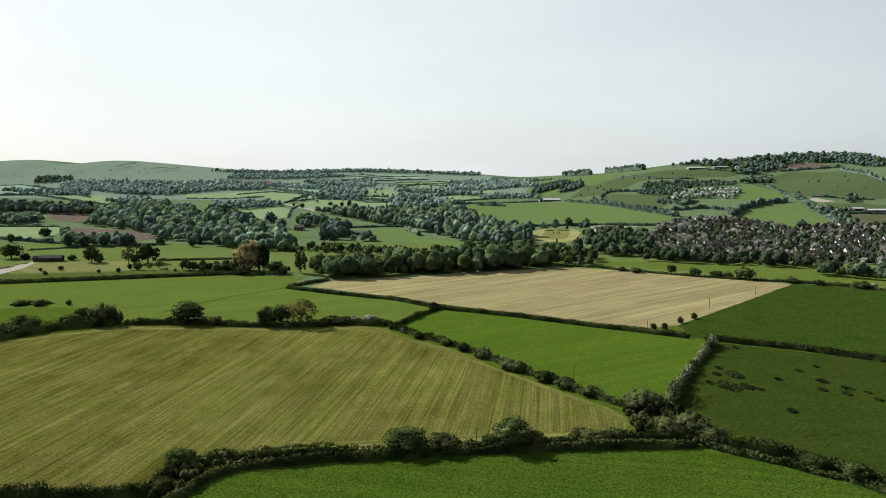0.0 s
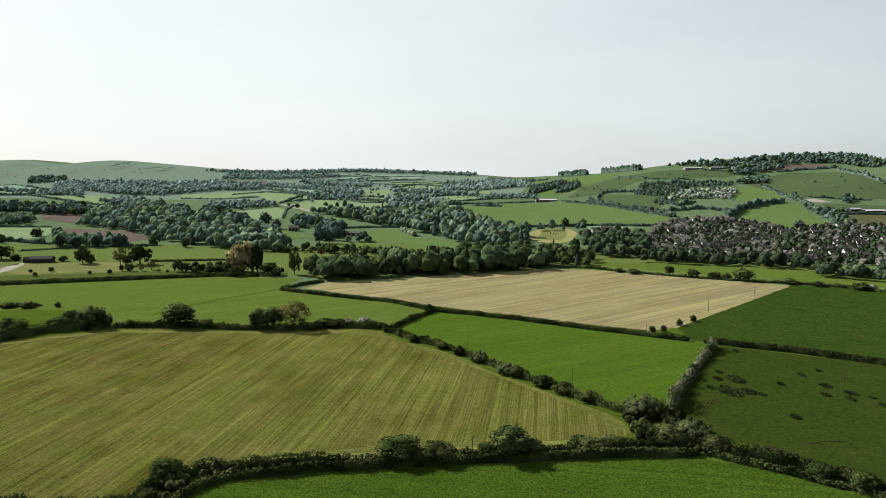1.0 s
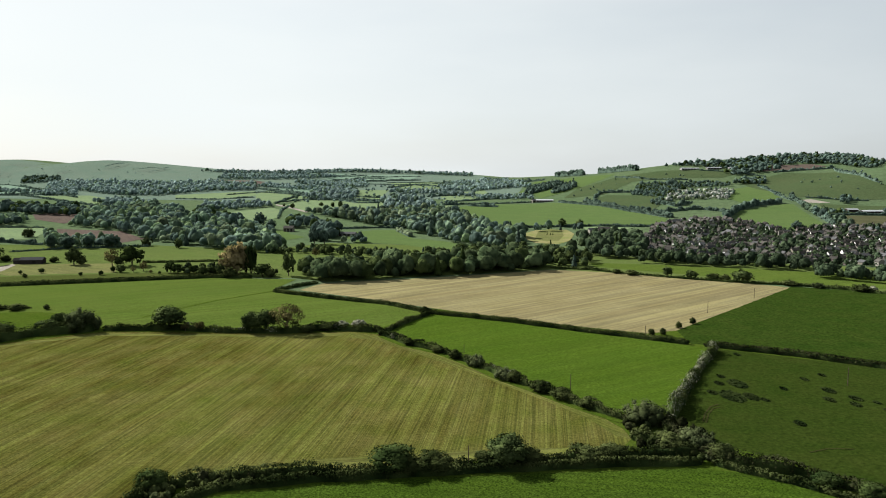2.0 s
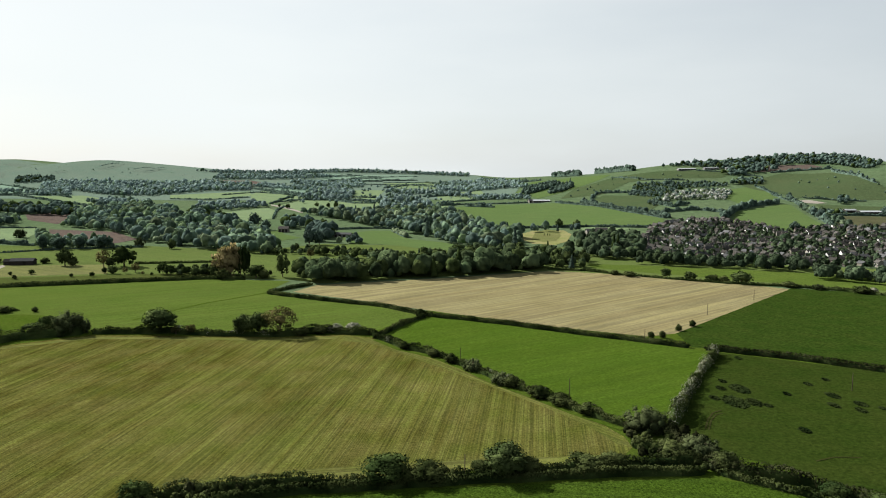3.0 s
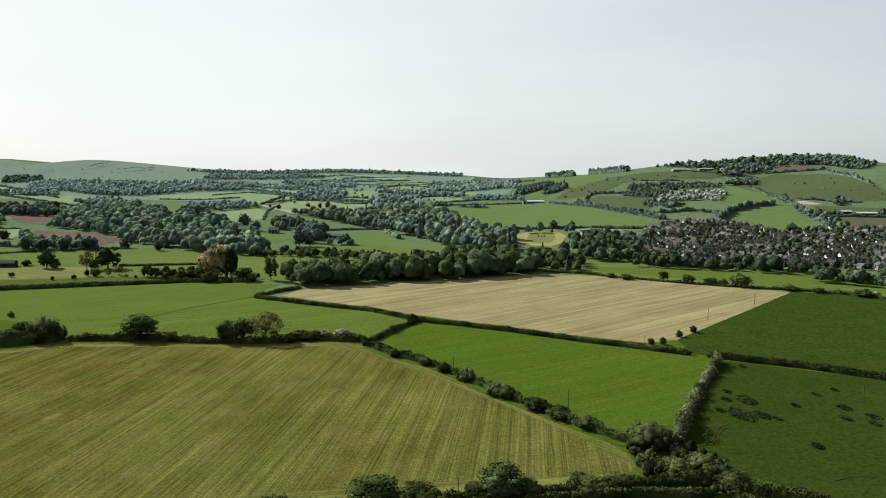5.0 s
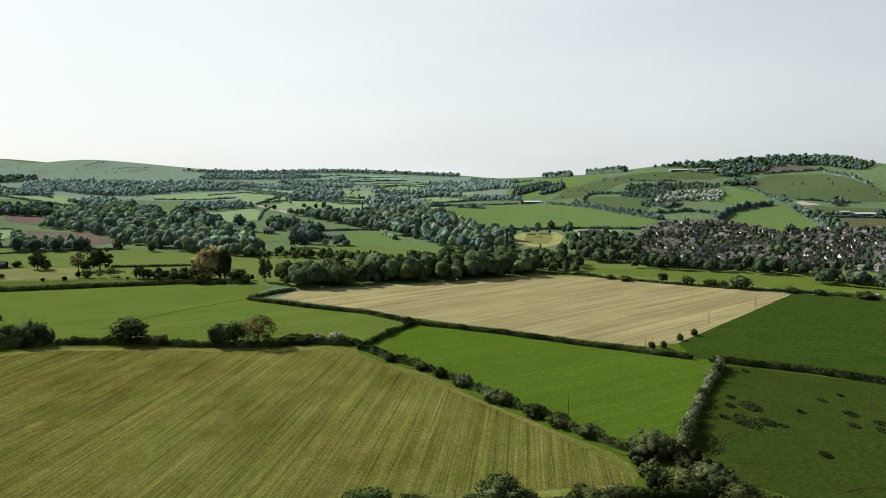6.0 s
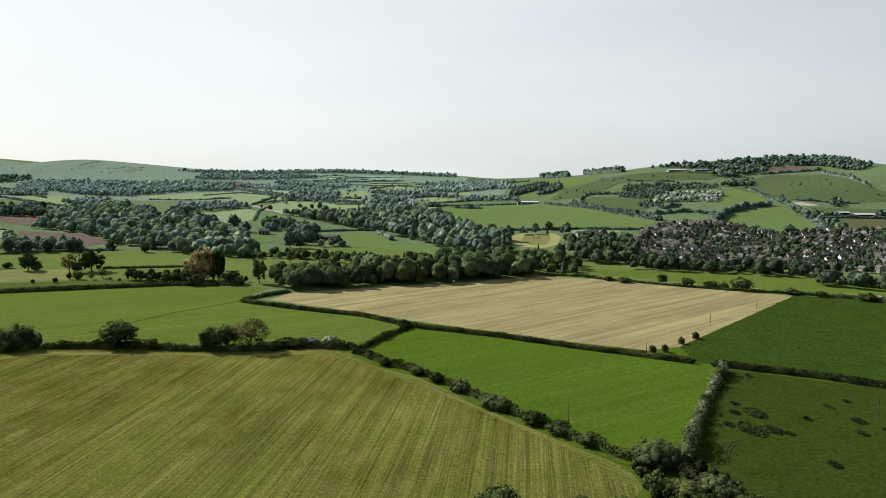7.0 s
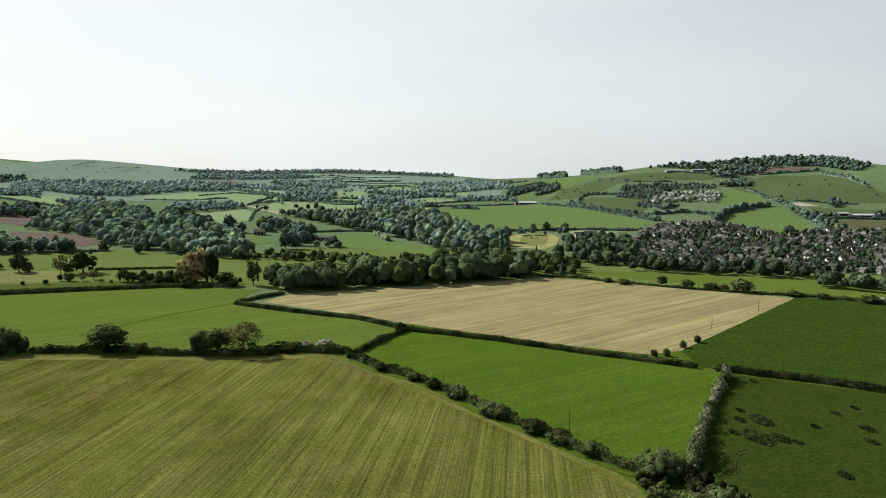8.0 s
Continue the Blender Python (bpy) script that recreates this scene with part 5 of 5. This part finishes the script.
tree(-188.3, 637.9, 25, 17, "copper_beech", "tall rounded tree with copper-brown leaves", "copper_beech_tree", "tree")
tree(-172.9, 638, 26, 8, "poplar", "tall narrow dark poplar", "poplar_tree", "tree")
tree(-168.6, 638, 26, 8, "poplar", "tall narrow dark poplar", "poplar_tree", "tree")
tree(-166, 638, 25, 7, "poplar", "tall narrow dark poplar", "poplar_tree", "tree")
tree(-154.3, 620.9, 12, 14, "oak_tree", "round green tree beside the poplars", "tree", "tree")
tree(-181.9, 614.1, 9, 12, "shrub", "dark bush under the copper tree", "shrub", "bush")
tree(-146.8, 617.6, 8, 10, "shrub", "dark bush at the field corner", "shrub", "bush")
tree(-131.7, 624.4, 21, 11, "oak_tree", "tall dark tree at the wood's end", "tree", "tree")
tree(-461.1, 723.1, 15, 20, "oak_tree", "broad dark tree beside the paddocks", "tree", "tree")
tree(-440.9, 714.6, 7, 10, "shrub", "dark bush beside the broad tree", "shrub", "bush")
tree(-389.3, 710.8, 6, 9, "shrub", "low dark bush behind the cut meadow", "shrub", "bush")
tree(-377.3, 633.4, 3.5, 3, "dark_tree", "tiny young tree in the paddock", "young_tree", "tree")
tree(-362.2, 640.6, 4.5, 5, "dark_tree", "small young tree in the cut meadow", "young_tree", "tree")
tree(-317.7, 623.5, 3.5, 3, "dark_tree", "tiny young tree in the paddock", "young_tree", "tree")
tree(-301.1, 627, 4.5, 4, "dark_tree", "small young tree in the paddock", "young_tree", "tree")
tree(-361.3, 613.2, 4, 4, "shrub", "small bush in the paddock", "shrub", "bush")
tree(-251.4, 634.1, 3, 2.5, "dark_tree", "tiny young tree in the paddock", "young_tree", "tree")
tree(-260.8, 637.6, 3.5, 3, "brown_oak", "tiny young tree in the paddock", "young_tree", "tree")
tree(-128.5, 747.8, 11, 7, "brown_oak", "slender sparse tree in the meadow", "tree", "tree")
tree(-82.9, 752.9, 10, 9, "field_maple", "green tree at the meadow's edge", "tree", "tree")
tree(-553.1, 944.7, 13, 14, "willow", "grey-green tree by the arable field", "tree", "tree")
tree(-306.4, 828.4, 12, 9, "field_maple", "slender green tree at the wood's edge", "tree", "tree")
tree(-353.7, 851.1, 11, 12, "willow", "grey-green tree by the ploughed field", "tree", "tree")
tree(-434.5, 822.5, 15, 14, "dark_tree", "dark tree in the field row", "tree", "tree")
tree(-415.4, 828.2, 15, 12, "dark_tree", "dark tree in the field row", "tree", "tree")
tree(-454.9, 822.3, 17, 9, "dark_tree", "dark tree in the field row", "tree", "tree")
tree(-388.3, 833.9, 17, 16, "dark_tree", "broad dark tree in the field row", "tree", "tree")
tree(-551.3, 866.7, 12, 9, "field_maple", "slender tree in the hedge", "tree", "tree")
tree(501, 951.4, 13, 13, "dark_tree", "round dark tree above the village", "tree", "tree")
tree(194, 1052.3, 13, 11, "oak_tree", "round tree on the hedge below the spur", "tree", "tree")
tree(220.9, 1051.6, 11, 10, "oak_tree", "round tree on the hedge below the spur", "tree", "tree")
tree(209.2, 776.9, 24, 11, "fir_tree", "tall dark fir beside the village", "fir_tree", "tree")
tree(207.3, 786.7, 22, 10, "fir_tree", "tall dark fir beside the village", "fir_tree", "tree")
tree(124.2, 740.6, 20, 10, "fir_tree", "tall dark fir in the wood", "fir_tree", "tree")
tree(-151.1, 868.6, 20, 13, "dark_tree", "tall dark yew by the house", "tree", "tree")
tree(-138.9, 868.6, 18, 12, "dark_tree", "tall dark yew by the house", "tree", "tree")
tree(-357.9, 1185.7, 14, 8, "fir_tree", "pointed dark fir above the wood", "fir_tree", "tree")
tree(-335.9, 1184.1, 13, 8, "fir_tree", "pointed dark fir above the wood", "fir_tree", "tree")
tree(-267.9, 1061.3, 24, 16, "dark_tree", "tall dark tree above the wood", "tree", "tree")
tree(-244.7, 1037.4, 16, 12, "dark_tree", "dark tree above the wood", "tree", "tree")
tree(-398.2, 1188.5, 16, 12, "fir_tree", "pointed dark fir above the wood", "fir_tree", "tree")
tree(73.1, 1087.5, 16, 9, "fir_tree", "pointed dark fir in the wood", "fir_tree", "tree")
tree(157.3, 965.3, 4, 2, "fir_tree", "small dark conifer in the sandy yard", "fir_tree", "tree")
tree(162, 964.7, 4, 2, "fir_tree", "small dark conifer in the sandy yard", "fir_tree", "tree")
tree(165.2, 964.4, 4, 2, "fir_tree", "small dark conifer in the sandy yard", "fir_tree", "tree")
tree(-207, 1397.4, 10, 8, "field_maple", "round hedgerow tree in the field", "tree", "tree")
tree(-191.8, 1396.3, 13, 9, "field_maple", "round hedgerow tree in the field", "tree", "tree")
tree(-234.4, 1423.2, 8, 9, "field_maple", "round hedgerow tree in the field", "tree", "tree")
tree(-285, 1382.8, 10, 9, "field_maple", "round tree beside the lane", "tree", "tree")
tree(-310.5, 1420.9, 7, 5, "field_maple", "round tree beside the lane", "tree", "tree")

# ---------------- nettle patches in the pasture ----------------
def nettles(x, y, size, label):
    """A low uneven mat of dark weeds."""
    n = int(420 * size)
    r = np.sqrt(rng.uniform(0, 1, n)) * size * (1 + 0.3 * np.sin(np.arange(n)))
    a = rng.uniform(0, 6.283, n)
    c = np.stack([np.cos(a) * r * 1.15, np.sin(a) * r * 2.0, rng.uniform(0.08, 0.35, n)], -1)
    v, f = cards(c, np.tile([0.0, 0.0, 1.0], (n, 1)), 0.8)
    ob = tagged(new("nettle_patch", leaf_mesh("nettle_patch", v, f, leaf_dark, np.full(len(f), 0.5))), label, "weeds", kind="stuff")
    ob.location = (x, y, float(land_z(x, y)))
    return ob


nettles(135.7, 309.2, 2.6, "dark green nettle patch in the grazed pasture")
nettles(126.1, 292.3, 3.2, "dark green nettle patch in the grazed pasture")
nettles(133.7, 291.5, 2, "dark green nettle patch in the grazed pasture")
nettles(127.7, 310, 1.2, "dark green nettle patch in the grazed pasture")
nettles(132.8, 320.2, 1, "dark green nettle patch in the grazed pasture")
nettles(119.5, 297.1, 1.2, "dark green nettle patch in the grazed pasture")
nettles(157.3, 358.5, 1, "dark green nettle patch in the grazed pasture")
nettles(169.3, 315.5, 1, "dark green nettle patch in the grazed pasture")
nettles(152.8, 302.2, 0.9, "dark green nettle patch in the grazed pasture")
nettles(171.2, 299.7, 1.6, "dark green nettle patch in the grazed pasture")
nettles(176.5, 289.1, 1.4, "dark green nettle patch in the grazed pasture")
nettles(164.6, 287.6, 1.3, "dark green nettle patch in the grazed pasture")
nettles(172, 281.5, 1.2, "dark green nettle patch in the grazed pasture")
nettles(137.9, 260.7, 1.2, "dark green nettle patch in the grazed pasture")
nettles(180.6, 274.2, 1, "dark green nettle patch in the grazed pasture")
nettles(180.9, 322.2, 0.9, "dark green nettle patch in the grazed pasture")
nettles(182.1, 283.7, 0.8, "dark green nettle patch in the grazed pasture")
nettles(137.6, 287.5, 0.9, "dark green nettle patch in the grazed pasture")

# ---------------- wooden poles ----------------
pole_wood, _nt, _b = base_material("weathered_pole_wood", 0.85)
_nt.links.new(ramp(_nt, noise_node(_nt, place_coords(_nt, (1, 1, 6)), 0.12), (0.3, (0.035, 0.027, 0.020)), (0.7, (0.07, 0.056, 0.044))), _b.inputs["Base Color"])


def pole_mesh(name, path, radii, material, sides=10):
    bm = bmesh.new()
    tube(bm, [Vector(p) for p in path], radii, sides)
    me = bpy.data.meshes.new(name)
    bm.to_mesh(me); bm.free()
    me.materials.append(material)
    return me


def power_pole():
    me = pole_mesh("power_pole", [(0, 0, -0.5), (0, 0, 4), (0, 0, 7.9), (0, 0, 8.15)], [0.17, 0.15, 0.12, 0.03], pole_wood)
    return tagged(new("power_pole", me), "weathered brown wooden power pole standing by a hedge", "pole", group="poles across the fields")


first_pole = power_pole()
POLES = [(11.2, 221.8, 60), (58.9, 298.9, 60), (119.4, 391.2, 50), (183.9, 463.8, 45), (239.7, 516.1, 45), (15.1, 349.8, 80), (183.6, 306.4, 100)]
for i, (x, y, a) in enumerate(POLES):
    m = pose(x, y, float(land_z(x, y)), 0, 0, a)
    if i == 0:
        first_pole.matrix_basis = m
    else:
        copy_thing(first_pole, m)


# ---------------- houses ----------------
def plain_material(name, a, b, size=1.5, rough=0.85):
    m, nt, bs = base_material(name, rough)
    a, b = shade(a, 0.5), shade(b, 0.5)
    info = nt.nodes.new("ShaderNodeObjectInfo")
    col = ramp(nt, noise_node(nt, place_coords(nt), size, 4, 0.65), (0.3, a), (0.7, b))
    tone = ramp(nt, info.outputs["Random"], (0.0, (0.6,) * 3), (1.0, (1.4,) * 3))
    nt.links.new(mix(nt, 1.0, col, tone, "MULTIPLY"), bs.inputs["Base Color"])
    return m


ROOFS = [plain_material("clay_tiles", (0.070, 0.066, 0.060), (0.112, 0.106, 0.096), 2.0), plain_material("slate_tiles", (0.084, 0.086, 0.087), (0.132, 0.135, 0.137), 2.0),
         plain_material("brown_tiles", (0.058, 0.056, 0.050), (0.088, 0.085, 0.077), 2.0)]
WALLS = [plain_material("cream_render", (0.27, 0.255, 0.22), (0.36, 0.345, 0.30)), plain_material("red_brick", (0.125, 0.108, 0.098), (0.17, 0.15, 0.135)),
         plain_material("buff_stone", (0.24, 0.22, 0.18), (0.32, 0.30, 0.25)), plain_material("white_render", (0.56, 0.56, 0.54), (0.70, 0.70, 0.68))]
glass, _nt, _b = base_material("dark_window_glass", 0.08)
_b.inputs["Base Color"].default_value, _b.inputs["Specular IOR Level"].default_value = (0.02, 0.025, 0.03, 1), 0.6
door_paint = plain_material("door_paint", (0.05, 0.07, 0.09), (0.10, 0.12, 0.13), 0.5, 0.5)
sheet_metal = plain_material("pale_sheet_roof", (0.34, 0.36, 0.38), (0.46, 0.48, 0.50), 3.0, 0.5)
dark_boards = plain_material("dark_boards", (0.045, 0.040, 0.036), (0.075, 0.066, 0.058), 1.0)
grey_boards = plain_material("grey_cladding", (0.24, 0.24, 0.23), (0.34, 0.34, 0.32), 2.0)


def box(bm, x0, x1, y0, y1, z0, z1):
    v = [bm.verts.new(p) for p in ((x0, y0, z0), (x1, y0, z0), (x1, y1, z0), (x0, y1, z0), (x0, y0, z1), (x1, y0, z1), (x1, y1, z1), (x0, y1, z1))]
    for f in ((3, 2, 1, 0), (4, 5, 6, 7), (0, 1, 5, 4), (1, 2, 6, 5), (2, 3, 7, 6), (3, 0, 4, 7)):
        bm.faces.new([v[i] for i in f])


def done(name, bm, material):
    me = bpy.data.meshes.new(name)
    bm.to_mesh(me); bm.free()
    me.materials.append(material)
    return me


def gable_walls(w, d, h, rise, material):
    bm = bmesh.new()
    box(bm, -w / 2, w / 2, -d / 2, d / 2, -1.5, h)
    for s in (-1, 1):
        x = s * (w / 2 - 0.12)
        tri = [bm.verts.new((x + o, y, z)) for o in (-0.11, 0.11) for y, z in ((-d / 2, h), (d / 2, h), (0, h + rise))]
        bm.faces.new(tri[:3]); bm.faces.new(tri[3:][::-1])
        for a, b in ((0, 1), (1, 2), (2, 0)):
            bm.faces.new((tri[a], tri[b], tri[b + 3], tri[a + 3]))
    bmesh.ops.recalc_face_normals(bm, faces=bm.faces[:])
    return done("wall", bm, material)


def gable_roof(w, d, h, rise, material, eave=0.4, thick=0.22):
    """Two sloping slabs that meet at the ridge."""
    bm = bmesh.new()
    hw, hd = w / 2 + eave, d / 2 + eave
    drop = rise * eave / (d / 2)
    for s in (-1, 1):
        low = [(-hw, s * hd, h - drop), (hw, s * hd, h - drop), (hw, 0, h + rise), (-hw, 0, h + rise)]
        vs = [bm.verts.new(p) for p in low] + [bm.verts.new((p[0], p[1], p[2] + thick)) for p in low]
        for f in ((0, 1, 2, 3), (7, 6, 5, 4), (0, 4, 5, 1), (1, 5, 6, 2), (2, 6, 7, 3), (3, 7, 4, 0)):
            bm.faces.new([vs[i] for i in f])
    bmesh.ops.recalc_face_normals(bm, faces=bm.faces[:])
    return done("roof", bm, material)


def house(w, d, h, rise, wall, roof, label, chimneys=1, storeys=2):
    ob = tagged(new("house"), label, "house", group="houses of the village")
    part("wall", gable_walls(w, d, h, rise, wall), ob)
    top = part("roof", gable_roof(w, d, h, rise, roof), ob)
    for i in range(chimneys):
        bm = bmesh.new()
        x = (w / 2 - 0.7) * (1 if i == 0 else -1)
        box(bm, x - 0.45, x + 0.45, -0.35, 0.35, h + rise - 0.8, h + rise + 1.1)
        box(bm, x - 0.52, x + 0.52, -0.42, 0.42, h + rise + 1.1, h + rise + 1.25)
        part("chimney", done("chimney", bm, WALLS[1]), top)
    bm = bmesh.new()
    box(bm, -0.6, 0.6, -0.08, 0.08, -0.7, 0.7)
    pane = done("window", bm, glass)
    for s in (-1, 1):
        for k in range(storeys):
            for x in (-w * 0.3, w * 0.3):
                win = part("window", pane, ob)
                win.location = (x, s * (d / 2 + 0.01), 1.6 + 2.6 * k)
    bm = bmesh.new()
    box(bm, -0.5, 0.5, -d / 2 - 0.06, -d / 2 + 0.1, -0.5, 2.1)
    part("door", done("door", bm, door_paint), ob)
    return ob


HOUSES = [house(7.2, 5.4, 4.6, 2.3, WALLS[0], ROOFS[0], "cream rendered house with a clay tile roof"),
          house(9.0, 5.6, 4.6, 2.4, WALLS[1], ROOFS[2], "red brick house with a brown tile roof", 2),
          house(6.2, 6.0, 4.5, 2.5, WALLS[3], ROOFS[1], "white rendered house with a slate roof"),
          house(8.0, 5.4, 4.5, 2.2, WALLS[2], ROOFS[0], "buff stone house with a clay tile roof", 2),
          house(7.6, 6.0, 2.6, 2.3, WALLS[0], ROOFS[2], "cream bungalow with a brown tile roof", 1, 1),
          house(13, 6.0, 4.7, 2.4, WALLS[1], ROOFS[1], "red brick terrace with a slate roof", 2),
          house(6.6, 5.4, 4.6, 2.3, WALLS[3], ROOFS[2], "white house with a brown tile roof")]

VILLAGE = [(219, 726), (278, 912), (318, 1004), (359, 1041), (409, 1058), (454, 1031), (488, 953), (564, 962), (690, 972), (481, 656), (440, 672), (378, 689), (332, 714), (282, 725)]
spots = []
lay = np.random.default_rng(21)
for gy in np.arange(650, 1120, 10.0):
    for gx in np.arange(180, 800, 10.5):
        block = int(gx // 75) + int(gy // 60)
        turn = (8 if block % 2 else 98) + 20 * math.sin(gx * 0.008) + float(lay.normal(0, 7))
        x, y = gx + float(lay.uniform(-2.5, 2.5)) + 9 * math.sin(gy * 0.02), gy + float(lay.uniform(-2.5, 2.5))
        if (gx % 75 < 11 and block % 2) or lay.uniform() > 0.74:
            continue
        if inside(VILLAGE, np.array([x]), np.array([y]))[0] and x < y * 0.74:
            spots.append((x, y, turn))
order = lay.permutation(len(spots))
used = set()
for i in order[:330]:
    x, y, turn = spots[i]
    k = int(lay.choice(7, p=[0.2, 0.17, 0.12, 0.17, 0.12, 0.07, 0.15]))
    m = pose(x, y, float(land_z(x, y)) + 0.3, 0, 0, turn)
    if k in used:
        copy_thing(HOUSES[k], m)
    else:
        HOUSES[k].matrix_basis = m
        used.add(k)


def village_rows(places):
    """The rest of the close-packed houses, sheds and garages: walls, roofs and stacks of each kind."""
    root = tagged(new("cottage_rows"), "close-packed cream, brick and stone cottages under tiled roofs", "houses", kind="stuff")
    o = np.array([places[0][0], places[0][1], float(land_z(places[0][0], places[0][1]))])
    root.location = o
    for wall_paint, roof_paint in zip(WALLS, (ROOFS[0], ROOFS[2], ROOFS[1], ROOFS[2])):
        walls, roofs = bmesh.new(), bmesh.new()
        for x, y, turn in [p for p in places if lay.uniform() < 0.27]:
            shed = lay.uniform() < 0.35
            w, d = (lay.uniform(3, 4.5), lay.uniform(2.6, 3.4)) if shed else (lay.uniform(5.5, 9.5), lay.uniform(4.8, 5.8))
            h, rise = (2.2, 0.9) if shed else (float(lay.choice([2.6, 4.5])), lay.uniform(2.0, 2.6))
            x, y = (x + lay.uniform(-4, 4), y + lay.uniform(-4, 4)) if shed else (x, y)
            at = pose(x - o[0], y - o[1], float(land_z(x, y)) + 0.2 - o[2], 0, 0, turn)
            for bm, me in ((walls, gable_walls(w, d, h, rise, wall_paint)), (roofs, gable_roof(w, d, h, rise, roof_paint, 0.3, 0.2))):
                me.transform(at)
                bm.from_mesh(me)
                bpy.data.meshes.remove(me)
        part("wall", done("wall", walls, wall_paint), root)
        part("roof", done("roof", roofs, roof_paint), root)


village_rows([spots[i] for i in order[330:]] + [spots[i] for i in order[:150]])


# ---------------- farm buildings ----------------
def barn(x, y, w, d, h, rise, wall, roof, turn, label, bays=4):
    ob = tagged(new("barn"), label, "barn")
    part("wall", gable_walls(w, d, h, rise, wall), ob)
    part("roof", gable_roof(w, d, h, rise, roof, 0.6, 0.2), ob)
    for i in range(bays):
        bm = bmesh.new()
        cx = (i + 0.5) / bays * w - w / 2
        box(bm, cx - w / bays * 0.3, cx + w / bays * 0.3, -d / 2 - 0.07, -d / 2 + 0.1, -0.5, h * 0.8)
        part("door", done("door", bm, dark_boards), ob)
    ob.matrix_basis = pose(x, y, float(land_z(x, y)) + 0.3, 0, 0, turn)
    return ob


barn(-405.8, 702.1, 21, 9, 4, 2.2, dark_boards, ROOFS[1], 8, "low dark boarded barn beside the gravel track", 4)
barn(-418.6, 702, 10, 7, 3.5, 2, dark_boards, ROOFS[2], 8, "small dark boarded shed beside the barn", 2)
barn(-121, 957.5, 24, 9, 3.5, 2, grey_boards, ROOFS[1], -12, "long low grey building among trees", 4)
barn(224.3, 1412.7, 34, 12, 3, 1.8, grey_boards, sheet_metal, -3, "long pale-roofed farm shed below the copse", 6)
barn(204.2, 1418.8, 12, 9, 4, 2.6, WALLS[0], ROOFS[1], 20, "cream farmhouse with a slate roof", 2)
barn(492.8, 863.3, 20, 9, 4, 1.6, grey_boards, ROOFS[1], 6, "large slate-roofed hall among the village houses", 4)
barn(500.2, 835.6, 20, 9, 4, 1.6, grey_boards, ROOFS[1], 6, "large slate-roofed hall among the village houses", 4)
barn(597.6, 1621.8, 42, 12, 2.4, 1.4, grey_boards, sheet_metal, 4, "long pale-roofed shed on the hilltop", 6)
barn(650.4, 1610.5, 34, 12, 2.4, 1.4, grey_boards, sheet_metal, 2, "long pale-roofed shed on the hilltop", 5)
barn(688, 1602.6, 14, 9, 2.4, 1.4, WALLS[3], sheet_metal, 0, "small pale shed on the hilltop", 2)
barn(675.8, 1113.7, 18, 10, 3, 1.8, dark_boards, sheet_metal, 5, "pale-roofed farm shed by the brown field", 3)
barn(699.5, 1100.2, 34, 12, 3, 1.8, dark_boards, sheet_metal, 3, "long pale-roofed farm shed by the brown field", 5)
barn(198.3, 777.2, 16, 9, 5, 3, WALLS[2], ROOFS[1], 15, "stone barn with a slate roof among trees", 3)
barn(-9.7, 726.3, 14, 7, 4, 2, WALLS[3], sheet_metal, 10, "pale flat-roofed building in the wood", 3)
barn(-454.9, 1359.5, 14, 7, 3, 2, WALLS[3], sheet_metal, 10, "pale farm building behind the wood", 3)
barn(240.3, 976.7, 16, 8, 5, 3, WALLS[2], ROOFS[0], -8, "stone house with a clay tile roof among trees", 2)
barn(222.1, 968.2, 12, 8, 5, 3, WALLS[0], ROOFS[1], 12, "cream house with a slate roof among trees", 2)
barn(257.3, 943.6, 13, 8, 5, 3, WALLS[3], ROOFS[0], 30, "white house with a clay tile roof among trees", 2)
barn(284.8, 910.7, 13, 8, 5, 3, WALLS[0], ROOFS[2], 60, "cream house with a brown roof among trees", 2)
barn(-259, 1802.6, 14, 9, 5, 3, WALLS[3], ROOFS[1], 5, "distant white farmhouse among trees", 2)
barn(-214.1, 1014.4, 14, 9, 5, 3, WALLS[2], ROOFS[0], -5, "large stone house among dark conifers", 3)
